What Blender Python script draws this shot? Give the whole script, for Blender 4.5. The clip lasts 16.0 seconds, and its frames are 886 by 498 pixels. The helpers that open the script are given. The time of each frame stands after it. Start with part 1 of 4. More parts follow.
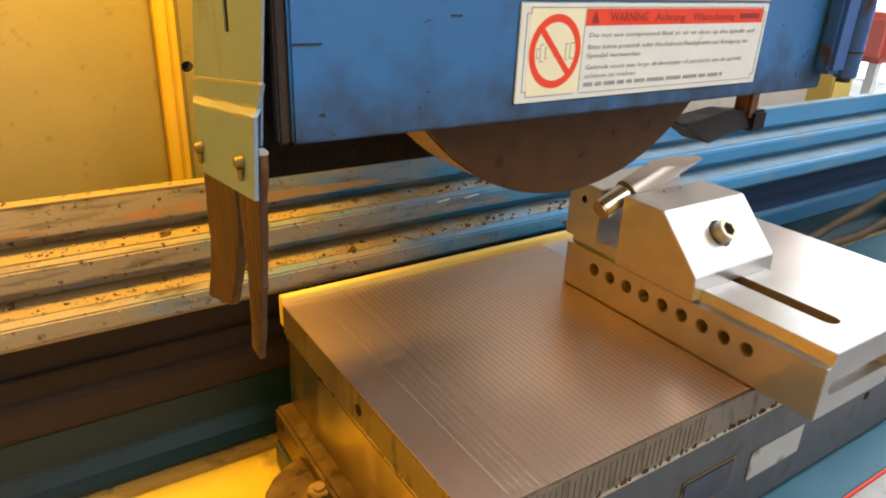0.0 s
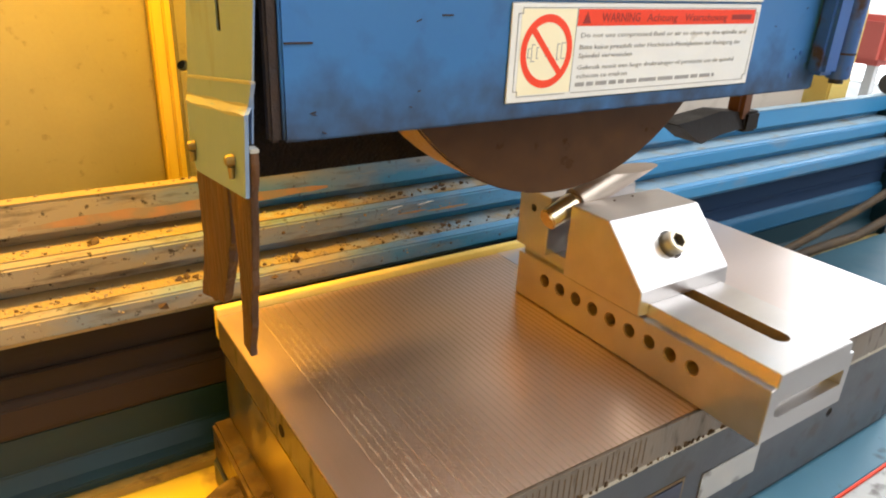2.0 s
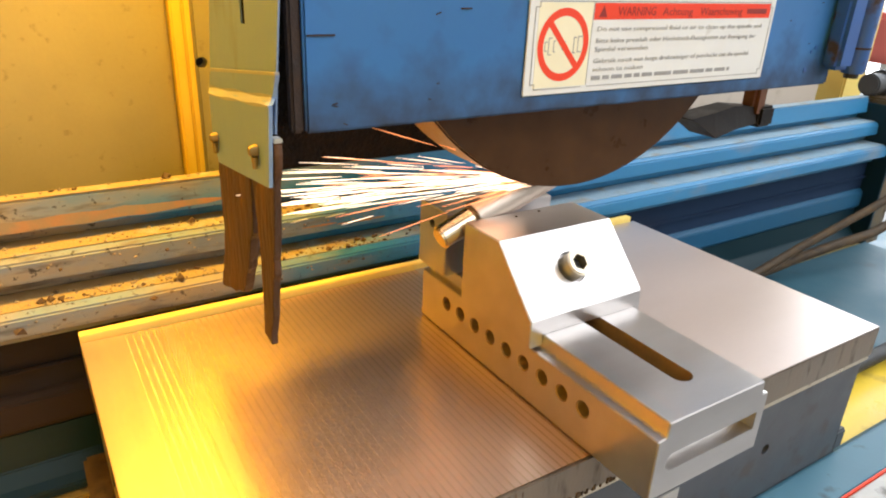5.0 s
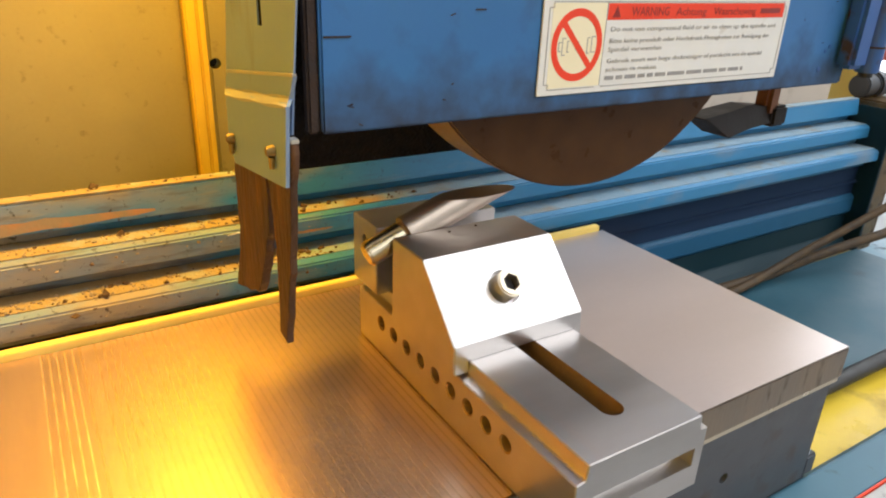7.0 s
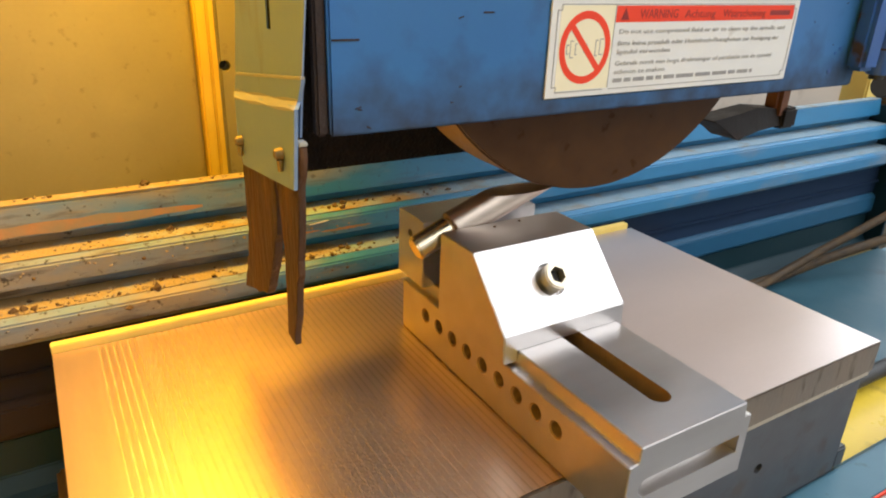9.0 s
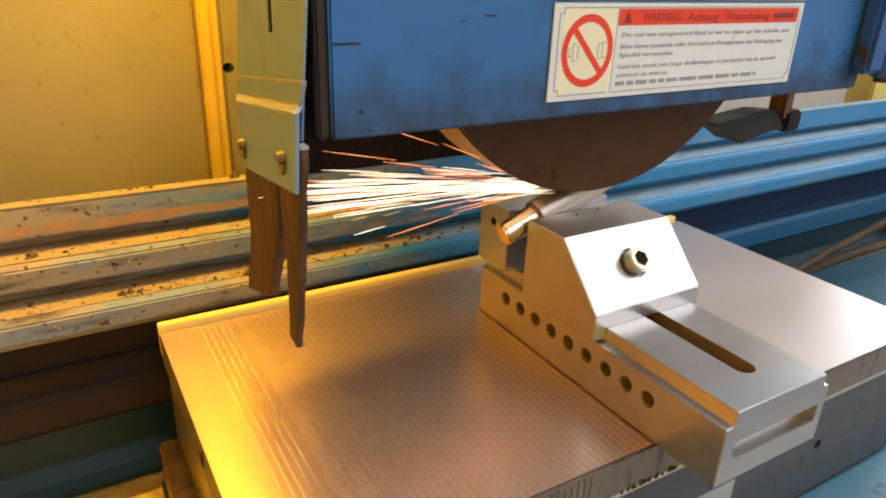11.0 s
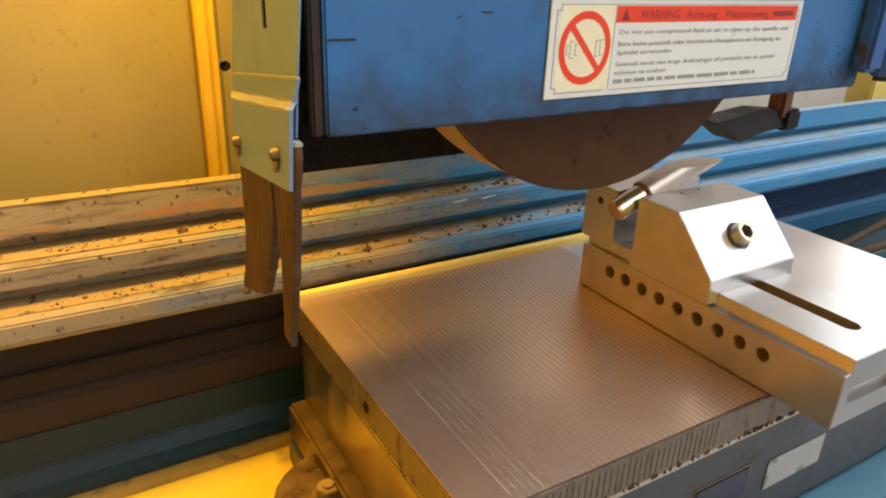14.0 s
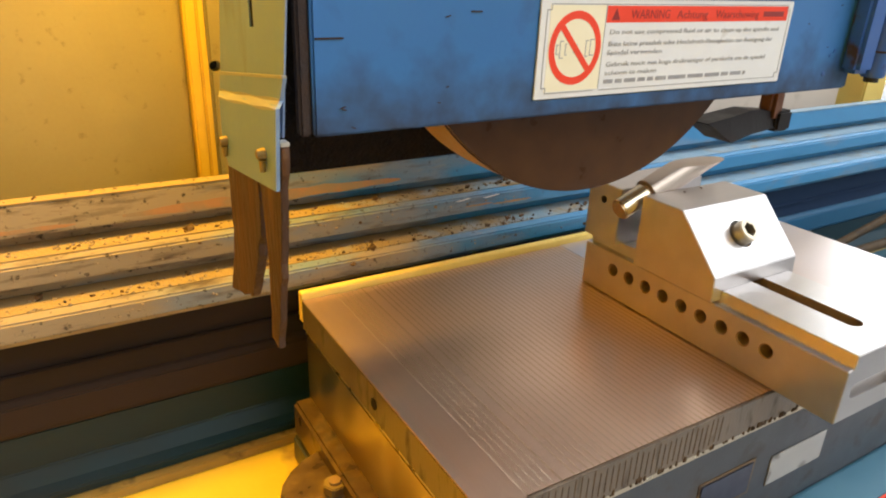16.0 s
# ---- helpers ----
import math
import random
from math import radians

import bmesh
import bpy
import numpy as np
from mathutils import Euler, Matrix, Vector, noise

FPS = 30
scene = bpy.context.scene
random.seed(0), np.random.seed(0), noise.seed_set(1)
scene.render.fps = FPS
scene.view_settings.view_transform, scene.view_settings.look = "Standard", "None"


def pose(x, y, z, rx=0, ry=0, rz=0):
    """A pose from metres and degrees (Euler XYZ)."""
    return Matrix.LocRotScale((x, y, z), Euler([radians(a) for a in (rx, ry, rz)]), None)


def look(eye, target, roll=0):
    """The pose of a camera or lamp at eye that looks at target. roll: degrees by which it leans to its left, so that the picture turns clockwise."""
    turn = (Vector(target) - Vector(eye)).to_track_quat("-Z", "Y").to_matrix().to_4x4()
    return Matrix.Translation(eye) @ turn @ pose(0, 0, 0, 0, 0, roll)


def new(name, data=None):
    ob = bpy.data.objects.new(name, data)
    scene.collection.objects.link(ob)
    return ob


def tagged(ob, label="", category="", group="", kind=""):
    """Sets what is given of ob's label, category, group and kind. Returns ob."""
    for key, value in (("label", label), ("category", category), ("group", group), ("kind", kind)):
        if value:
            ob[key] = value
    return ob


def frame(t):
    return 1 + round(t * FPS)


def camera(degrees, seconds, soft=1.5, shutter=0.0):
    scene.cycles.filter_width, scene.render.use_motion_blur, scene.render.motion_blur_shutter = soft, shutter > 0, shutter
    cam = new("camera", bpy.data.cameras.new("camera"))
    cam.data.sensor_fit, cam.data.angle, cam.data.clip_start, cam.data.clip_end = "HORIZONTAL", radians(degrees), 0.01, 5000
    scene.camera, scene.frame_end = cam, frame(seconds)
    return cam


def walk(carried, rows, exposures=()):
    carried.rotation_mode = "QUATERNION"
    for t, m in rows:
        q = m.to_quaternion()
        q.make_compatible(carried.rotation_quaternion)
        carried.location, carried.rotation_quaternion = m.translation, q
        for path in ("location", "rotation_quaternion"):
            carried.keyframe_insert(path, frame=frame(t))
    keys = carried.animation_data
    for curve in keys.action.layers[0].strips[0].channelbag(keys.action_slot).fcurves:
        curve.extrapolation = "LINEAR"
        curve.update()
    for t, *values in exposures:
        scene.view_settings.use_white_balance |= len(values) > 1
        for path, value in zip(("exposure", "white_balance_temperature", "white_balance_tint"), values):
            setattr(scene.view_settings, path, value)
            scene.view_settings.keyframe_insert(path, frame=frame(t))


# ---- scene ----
cam = camera(66.45, 16.0, soft=2.0)

PATH = [
    (0.0, pose(-0.1640, -0.1912, 0.2450, 66.757, -2.280, -32.847)),
    (0.5, pose(-0.1632, -0.1922, 0.2456, 66.747, -2.293, -32.891)),
    (1.0, pose(-0.1624, -0.1933, 0.2456, 66.799, -2.321, -32.924)),
    (1.5, pose(-0.1619, -0.1946, 0.2452, 66.834, -2.300, -32.932)),
    (2.0, pose(-0.1616, -0.1953, 0.2448, 66.822, -2.483, -32.814)),
    (2.5, pose(-0.1620, -0.1962, 0.2439, 66.879, -2.488, -32.707)),
    (3.0, pose(-0.1630, -0.1970, 0.2430, 66.905, -2.529, -32.586)),
    (3.5, pose(-0.1643, -0.1977, 0.2420, 66.862, -2.523, -32.398)),
    (4.0, pose(-0.1660, -0.1980, 0.2414, 66.859, -2.478, -32.310)),
    (6.5, pose(-0.1708, -0.1992, 0.2423, 66.813, -1.991, -31.426)),
    (7.0, pose(-0.1717, -0.1988, 0.2424, 66.799, -1.992, -31.301)),
    (7.5, pose(-0.1720, -0.1988, 0.2423, 66.815, -1.941, -31.146)),
    (8.0, pose(-0.1722, -0.1992, 0.2427, 66.849, -1.892, -30.972)),
    (8.5, pose(-0.1720, -0.1991, 0.2428, 66.888, -1.795, -30.833)),
    (9.0, pose(-0.1715, -0.1991, 0.2432, 66.861, -1.861, -30.606)),
    (11.5, pose(-0.1696, -0.1991, 0.2442, 66.962, -1.791, -30.201)),
    (12.0, pose(-0.1691, -0.1994, 0.2443, 66.943, -1.764, -30.184)),
    (12.5, pose(-0.1686, -0.1994, 0.2442, 66.894, -1.777, -30.158)),
    (13.0, pose(-0.1680, -0.1990, 0.2436, 66.914, -1.815, -30.159)),
    (13.5, pose(-0.1675, -0.1986, 0.2426, 66.997, -1.877, -30.195)),
    (14.0, pose(-0.1671, -0.1982, 0.2422, 66.986, -1.897, -30.208)),
    (14.5, pose(-0.1664, -0.1982, 0.2420, 66.955, -1.857, -30.263)),
    (15.0, pose(-0.1659, -0.1980, 0.2415, 66.997, -1.984, -30.348)),
    (15.5, pose(-0.1649, -0.1977, 0.2414, 67.020, -2.094, -30.467)),
    (16.0, pose(-0.1638, -0.1977, 0.2410, 67.131, -2.080, -30.650)),
]
EXPOSURES = [(0.0, 0.05), (1.5, 0.22), (3.0, 0.33), (4.2, 0.33), (6.5, 0.04), (9.0, 0.0), (11.5, -0.16), (12.8, -0.18), (14.0, -0.04), (16.0, 0.12)]
walk(cam, PATH, EXPOSURES)

# places of the sliding table, in metres along x
SLIDE = [
    (0.0, 0.2083),
    (0.5, 0.2027),
    (1.0, 0.1913),
    (1.5, 0.1785),
    (2.0, 0.1636),
    (2.5, 0.1459),
    (3.0, 0.1304),
    (3.5, 0.1122),
    (4.0, 0.0960),
    (6.5, 0.0122),
    (7.0, 0.0015),
    (7.5, -0.0004),
    (8.0, 0.0050),
    (8.5, 0.0144),
    (9.0, 0.0290),
    (11.5, 0.1107),
    (12.0, 0.1288),
    (12.5, 0.1446),
    (13.0, 0.1626),
    (13.5, 0.1787),
    (14.0, 0.1941),
    (14.5, 0.2088),
    (15.0, 0.2157),
    (15.5, 0.2143),
    (16.0, 0.2065),
]

# ---- light ----
world = bpy.data.worlds.new("world")
scene.world = world
world.use_nodes = True
wn = world.node_tree.nodes
wn["Background"].inputs["Color"].default_value = (0.75, 0.82, 1.0, 1)
wn["Background"].inputs["Strength"].default_value = 0.018


def area_lamp(name, eye, target, sx, sy, watts, colour):
    data = bpy.data.lights.new(name, "AREA")
    data.shape, data.size, data.size_y, data.energy, data.color = "RECTANGLE", sx, sy, watts, colour
    ob = new(name, data)
    ob.matrix_world = look(eye, target)
    return ob


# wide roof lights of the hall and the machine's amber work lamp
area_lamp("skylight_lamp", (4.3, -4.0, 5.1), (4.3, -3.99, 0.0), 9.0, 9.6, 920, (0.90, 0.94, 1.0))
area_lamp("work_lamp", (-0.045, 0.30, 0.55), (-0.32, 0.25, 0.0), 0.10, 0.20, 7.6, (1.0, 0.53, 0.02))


# ---- materials ----
def material(name, c1, c2, scale=20.0, rough=0.5, metal=0.0, bump=0.1, fine=400.0, stretch=(1, 1, 1), stain=None, stain_scale=30.0,
             stain_at=(0.55, 0.68), rough_var=0.15, ramp_axis=None, bump_dist=0.0006):
    """Two-scale noise colour with grain, optional stains, optional stronger stains along one axis (axis, from, to)."""
    m = bpy.data.materials.new(name)
    m.use_nodes = True
    nt = m.node_tree
    n, l = nt.nodes, nt.links
    b = n["Principled BSDF"]
    tc = n.new("ShaderNodeTexCoord")
    mp = n.new("ShaderNodeMapping")
    mp.inputs["Scale"].default_value = stretch
    l.new(tc.outputs["Object"], mp.inputs["Vector"])

    def tex(s, detail=5.0):
        t = n.new("ShaderNodeTexNoise")
        t.inputs["Scale"].default_value, t.inputs["Detail"].default_value = s, detail
        l.new(mp.outputs["Vector"], t.inputs["Vector"])
        return t

    def calc(op, a, bb):
        t = n.new("ShaderNodeMath")
        t.operation = op
        t.use_clamp = True
        for k, v in enumerate((a, bb)):
            if isinstance(v, (int, float)):
                t.inputs[k].default_value = v
            else:
                l.new(v, t.inputs[k])
        return t.outputs[0]

    def blend(f, a, bb):
        t = n.new("ShaderNodeMix")
        t.data_type = "RGBA"
        l.new(f, t.inputs[0])
        for k, v in ((6, a), (7, bb)):
            if isinstance(v, tuple):
                t.inputs[k].default_value = (*v, 1)
            else:
                l.new(v, t.inputs[k])
        return t.outputs[2]

    def steps(v, lo, hi):
        t = n.new("ShaderNodeMapRange")
        t.inputs["From Min"].default_value, t.inputs["From Max"].default_value = lo, hi
        l.new(v, t.inputs["Value"])
        return t.outputs[0]

    big, small = tex(scale), tex(fine, 3.0)
    mixed = calc("ADD", calc("MULTIPLY", steps(big.outputs[0], 0.3, 0.7), 0.7), calc("MULTIPLY", small.outputs[0], 0.3))
    col = blend(mixed, c1, c2)
    rgh = n.new("ShaderNodeMapRange")
    rgh.inputs["To Min"].default_value, rgh.inputs["To Max"].default_value = max(rough - rough_var, 0.05), min(rough + rough_var, 1)
    l.new(mixed, rgh.inputs["Value"])
    rough_out = rgh.outputs[0]
    if stain:
        s = tex(stain_scale, 7.0).outputs[0]
        if ramp_axis:
            sep = n.new("ShaderNodeSeparateXYZ")
            l.new(tc.outputs["Object"], sep.inputs[0])
            r = steps(sep.outputs["XYZ".index(ramp_axis[0])], ramp_axis[1], ramp_axis[2])
            s = calc("ADD", calc("MULTIPLY", s, 0.75), calc("MULTIPLY", r, 0.42))
        f = steps(s, *stain_at)
        col = blend(f, col, stain)
        t = n.new("ShaderNodeMix")
        l.new(f, t.inputs[0])
        l.new(rough_out, t.inputs[2])
        t.inputs[3].default_value = 0.85
        rough_out = t.outputs[0]
        if metal:
            t = n.new("ShaderNodeMix")
            l.new(f, t.inputs[0])
            t.inputs[2].default_value, t.inputs[3].default_value = metal, 0.1
            l.new(t.outputs[0], b.inputs["Metallic"])
    l.new(col, b.inputs["Base Color"])
    l.new(rough_out, b.inputs["Roughness"])
    if not (stain and metal):
        b.inputs["Metallic"].default_value = metal
    if bump:
        bp = n.new("ShaderNodeBump")
        bp.inputs["Strength"].default_value, bp.inputs["Distance"].default_value = bump, bump_dist
        l.new(small.outputs[0], bp.inputs["Height"])
        l.new(bp.outputs[0], b.inputs["Normal"])
    return m


def weathered(name, c1, c2):
    """Blue paint that goes over, towards -x, into streaked ochre grime with dark pits and bare patches."""
    m = material(name, c1, c2, 18, 0.4, 0, 0.2, 500, stretch=(0.4, 1, 1), stain=(0.30, 0.24, 0.155), stain_scale=26, stain_at=(0.42, 0.68), ramp_axis=("X", 0.06, -0.38))
    nt = m.node_tree
    n, l = nt.nodes, nt.links
    b = n["Principled BSDF"]
    tc = n.new("ShaderNodeTexCoord")
    sep = n.new("ShaderNodeSeparateXYZ")
    l.new(tc.outputs["Object"], sep.inputs[0])
    side = n.new("ShaderNodeMapRange")
    side.inputs["From Min"].default_value, side.inputs["From Max"].default_value = 0.22, -0.22
    l.new(sep.outputs[0], side.inputs["Value"])
    col = b.inputs["Base Color"].links[0].from_socket
    layers = (((0.5, 1.0, 3.0), 40.0, 0.52, 0.70, (0.055, 0.032, 0.018), 0.85), ((1.0, 1.0, 1.0), 190.0, 0.60, 0.68, (0.022, 0.013, 0.008), 0.9), ((0.25, 1.0, 2.0), 60.0, 0.62, 0.70, (0.30, 0.25, 0.17), 0.6))
    heights = []
    for stretch, scale, lo, hi, colour, amount in layers:
        mp = n.new("ShaderNodeMapping")
        mp.inputs["Scale"].default_value = stretch
        l.new(tc.outputs["Object"], mp.inputs["Vector"])
        t = n.new("ShaderNodeTexNoise")
        t.inputs["Scale"].default_value, t.inputs["Detail"].default_value, t.inputs["Roughness"].default_value = scale, 6.0, 0.6
        l.new(mp.outputs["Vector"], t.inputs["Vector"])
        r = n.new("ShaderNodeMapRange")
        r.inputs["From Min"].default_value, r.inputs["From Max"].default_value, r.inputs["To Max"].default_value = lo, hi, amount
        l.new(t.outputs[0], r.inputs["Value"])
        f = n.new("ShaderNodeMath")
        f.operation = "MULTIPLY"
        l.new(r.outputs[0], f.inputs[0])
        l.new(side.outputs[0], f.inputs[1])
        mix = n.new("ShaderNodeMix")
        mix.data_type = "RGBA"
        l.new(f.outputs[0], mix.inputs[0])
        l.new(col, mix.inputs[6])
        mix.inputs[7].default_value = (*colour, 1)
        col = mix.outputs[2]
        heights.append(f.outputs[0])
    l.new(col, b.inputs["Base Color"])
    old = b.inputs["Normal"].links[0].from_socket
    bp = n.new("ShaderNodeBump")
    bp.inputs["Strength"].default_value, bp.inputs["Distance"].default_value, bp.invert = 0.5, 0.0006, True
    l.new(heights[1], bp.inputs["Height"])
    l.new(old, bp.inputs["Normal"])
    l.new(bp.outputs[0], b.inputs["Normal"])
    return m


def glow(name, colour, strength):
    m = bpy.data.materials.new(name)
    m.use_nodes = True
    b = m.node_tree.nodes["Principled BSDF"]
    b.inputs["Base Color"].default_value = (*colour, 1)
    b.inputs["Emission Color"].default_value = (*colour, 1)
    b.inputs["Emission Strength"].default_value = strength
    return m


M_HOOD = material("hood_blue_paint", (0.026, 0.125, 0.33), (0.036, 0.155, 0.385), 9, 0.42, 0, 0.08, 500, stain=(0.022, 0.017, 0.016), stain_scale=45,
                  stain_at=(0.42, 0.92), ramp_axis=("Z", 0.038, -0.006))
M_NAVY = material("hinge_navy_paint", (0.018, 0.075, 0.25), (0.028, 0.10, 0.32), 40, 0.4, 0, 0.1, stain=(0.05, 0.03, 0.025), stain_scale=60)
# Black grime; also stands in for the dark of gaps and holes.
M_GRIME_DARK = material("black_grime_and_gap_dark", (0.004, 0.003, 0.0025), (0.022, 0.014, 0.009), 160, 0.9, 0, 0.9, 420, bump_dist=0.003)
M_RUST_EDGE = material("rusty_edge", (0.014, 0.007, 0.005), (0.05, 0.024, 0.012), 90, 0.8, 0, 0.6, 400, bump_dist=0.001)
M_ZINC = material("grey_painted_plate", (0.17, 0.27, 0.44), (0.24, 0.34, 0.50), 30, 0.38, 0.1, 0.1, 300, stretch=(1, 1, 0.3), stain=(0.22, 0.19, 0.15),
                  stain_scale=24, stain_at=(0.62, 0.8))
# Worn metal, made pale to paint the warm glints along edge and bend.
M_WORN_GLINT = material("worn_metal_with_glint", (0.30, 0.31, 0.32), (0.46, 0.43, 0.36), 90, 0.45, 0.2, 0.2)
M_BRASS = material("brass", (0.26, 0.19, 0.09), (0.36, 0.27, 0.14), 80, 0.6, 1.0, 0.1)
M_RUBBER = material("dusty_rubber_flap", (0.026, 0.010, 0.004), (0.10, 0.042, 0.014), 70, 0.7, 0, 0.9, 260, stretch=(1, 1, 0.25), stain=(0.17, 0.08, 0.028),
                    stain_scale=60, stain_at=(0.58, 0.75), bump_dist=0.002)
M_WHEEL = material("abrasive_brown", (0.052, 0.021, 0.006), (0.082, 0.036, 0.010), 60, 0.36, 0, 0.06, 1500, bump_dist=0.0003)
# The rim's amber light is part of this lighter brown.
M_RIM_AMBER = material("abrasive_rim_amber_lit", (0.26, 0.155, 0.055), (0.34, 0.21, 0.08), 300, 0.5, 0, 0.4, 1500, bump_dist=0.0004)
M_SIGN = material("sign_white", (0.70, 0.69, 0.67), (0.75, 0.745, 0.725), 40, 0.45, 0, 0.03, stain=(0.48, 0.42, 0.33), stain_scale=40, stain_at=(0.68, 0.9))
M_CREAM = material("sign_cream", (0.80, 0.72, 0.50), (0.84, 0.77, 0.56), 40, 0.45, 0, 0.02)
M_RED = material("sign_red", (0.76, 0.040, 0.008), (0.80, 0.055, 0.012), 60, 0.6, 0, 0.02)
M_DARKRED = material("sign_dark_red", (0.22, 0.015, 0.01), (0.3, 0.02, 0.012), 60, 0.5, 0, 0.0)
M_INK = material("sign_ink", (0.26, 0.25, 0.25), (0.36, 0.35, 0.34), 200, 0.5, 0, 0.0)
M_STEEL = material("ground_vise_steel", (0.54, 0.51, 0.49), (0.63, 0.60, 0.58), 60, 0.32, 0.97, 0.0, 900, stretch=(0.3, 1, 1), rough_var=0.02)
# Amber light inside the vise's slot and holes is put into this brown.
M_HOLE = material("brown_steel_amber_in_bores", (0.24, 0.145, 0.06), (0.34, 0.21, 0.09), 200, 0.5, 0.3, 0.2)
# Warm reflections on the chuck top are put into this copper tone.
M_CHUCK = material("chuck_steel_copper_reflection", (0.56, 0.385, 0.275), (0.70, 0.495, 0.365), 25, 0.32, 0.92, 0.0, 700, stretch=(1, 0.12, 1), rough_var=0.03)
# the same top to the right, without the copper reflections
M_PLAIN = material("plain_ground_steel", (0.57, 0.49, 0.46), (0.67, 0.58, 0.555), 12, 0.34, 1.0, 0.0, 700, stretch=(0.3, 1, 1), rough_var=0.03)
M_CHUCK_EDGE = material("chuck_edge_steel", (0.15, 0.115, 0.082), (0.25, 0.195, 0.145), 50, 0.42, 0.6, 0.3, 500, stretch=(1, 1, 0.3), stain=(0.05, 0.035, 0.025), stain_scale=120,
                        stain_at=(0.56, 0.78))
M_INLAY = material("brass_inlay", (0.45, 0.30, 0.185), (0.55, 0.375, 0.245), 120, 0.37, 0.92, 0.0, rough_var=0.03)
M_GROOVE = material("brass_line", (0.58, 0.425, 0.30), (0.66, 0.50, 0.36), 120, 0.43, 1.0, 0.0)
# Golden base colour: amber light on the bar's left end is painted in.
M_SPIGOT = material("spigot_steel_amber_lit", (0.60, 0.50, 0.33), (0.68, 0.58, 0.40), 90, 0.24, 1.0, 0.0, 900, stretch=(0.2, 1, 1), rough_var=0.05)
M_BODY = material("chuck_body_grey_paint", (0.036, 0.040, 0.048), (0.062, 0.066, 0.074), 30, 0.45, 0.1, 0.15, stain=(0.09, 0.075, 0.06), stain_scale=40,
                  stain_at=(0.56, 0.78))
M_BRONZE = material("oily_cast_iron", (0.10, 0.06, 0.03), (0.24, 0.15, 0.06), 60, 0.35, 0.6, 0.5, 200, stain=(0.04, 0.025, 0.015), stain_scale=50)
M_END = material("oily_end_steel", (0.46, 0.37, 0.22), (0.60, 0.49, 0.31), 40, 0.36, 1.0, 0.05, 500, stretch=(1, 1, 0.4))
M_STOP = material("stop_rail_brass", (0.80, 0.58, 0.12), (0.86, 0.66, 0.18), 60, 0.4, 0.0, 0.2, 500)
M_WORK = material("ground_bar_steel", (0.42, 0.345, 0.28), (0.52, 0.435, 0.36), 50, 0.42, 1.0, 0.0, 1200, stretch=(0.15, 1, 1), rough_var=0.04)
M_PALE = material("pale_worn_steel", (0.46, 0.39, 0.28), (0.58, 0.50, 0.38), 70, 0.33, 0.9, 0.15)
M_RAIL = weathered("guard_blue_paint", (0.022, 0.165, 0.34), (0.036, 0.21, 0.40))
# Grinding dust on the left; the paler blue paints sky light on the tops.
M_DUST_LIT = material("ledge_dust_and_top_light", (0.20, 0.32, 0.40), (0.30, 0.40, 0.46), 40, 0.5, 0, 0.6, 350, stain=(0.30, 0.215, 0.10), stain_scale=45,
                  stain_at=(0.40, 0.62), ramp_axis=("X", 0.20, -0.35), bump_dist=0.0015)
M_PRIMER = material("orange_primer_scrape", (0.34, 0.17, 0.07), (0.40, 0.21, 0.09), 70, 0.7, 0, 0.3, stain=(0.27, 0.20, 0.12), stain_scale=45, stain_at=(0.44, 0.60))
# The ribs' shade is put into the next three colours, besides rust stains.
M_UNDER = material("lower_panel_shaded_green_blue", (0.005, 0.022, 0.030), (0.010, 0.034, 0.046), 16, 0.45, 0, 0.2, 300, stretch=(0.3, 1, 1), stain=(0.028, 0.025, 0.02),
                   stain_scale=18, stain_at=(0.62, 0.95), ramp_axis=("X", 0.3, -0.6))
M_MID = material("middle_panel_shaded_blue", (0.015, 0.085, 0.17), (0.022, 0.105, 0.20), 18, 0.45, 0, 0.15, stretch=(0.3, 1, 1), stain=(0.03, 0.019, 0.014), stain_scale=16,
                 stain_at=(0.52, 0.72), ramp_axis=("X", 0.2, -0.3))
M_RECESS = material("rusty_shaded_recess", (0.009, 0.006, 0.005), (0.028, 0.017, 0.012), 24, 0.7, 0, 0.4, stretch=(0.3, 1, 1), stain=(0.012, 0.03, 0.07), stain_scale=14,
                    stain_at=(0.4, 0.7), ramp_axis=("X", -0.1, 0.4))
M_TRAY = material("oily_tray_beige", (0.72, 0.49, 0.035), (0.80, 0.57, 0.06), 14, 0.35, 0, 0.2, 200, stain=(0.22, 0.12, 0.04), stain_scale=18, stain_at=(0.56, 0.72))
M_LEDGE = material("table_blue_paint", (0.04, 0.125, 0.185), (0.06, 0.16, 0.22), 22, 0.4, 0, 0.12, stain=(0.05, 0.06, 0.07), stain_scale=45, stain_at=(0.62, 0.75))
M_DECK = material("deck_teal_paint", (0.014, 0.065, 0.095), (0.024, 0.09, 0.125), 14, 0.5, 0, 0.15, stain=(0.10, 0.065, 0.035), stain_scale=9, stain_at=(0.55, 0.7))
# Beige paint turned ochre: the amber lamp light is put into the colour.
M_PANEL = material("enclosure_beige_amber_lit", (0.30, 0.245, 0.09), (0.385, 0.32, 0.13), 11, 0.5, 0, 0.15, 300, stain=(0.19, 0.145, 0.06), stain_scale=110, stain_at=(0.63, 0.84))
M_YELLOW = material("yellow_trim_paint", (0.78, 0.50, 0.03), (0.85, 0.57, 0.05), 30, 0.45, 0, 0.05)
M_LIP = material("oily_lip_ochre", (0.20, 0.13, 0.03), (0.32, 0.22, 0.06), 30, 0.4, 0, 0.2, stain=(0.07, 0.045, 0.02), stain_scale=50)
M_BEIGE = material("right_panel_beige_paint", (0.60, 0.50, 0.40), (0.68, 0.57, 0.46), 8, 0.5, 0, 0.1, 300, stain=(0.42, 0.33, 0.24), stain_scale=22, stain_at=(0.6, 0.82))
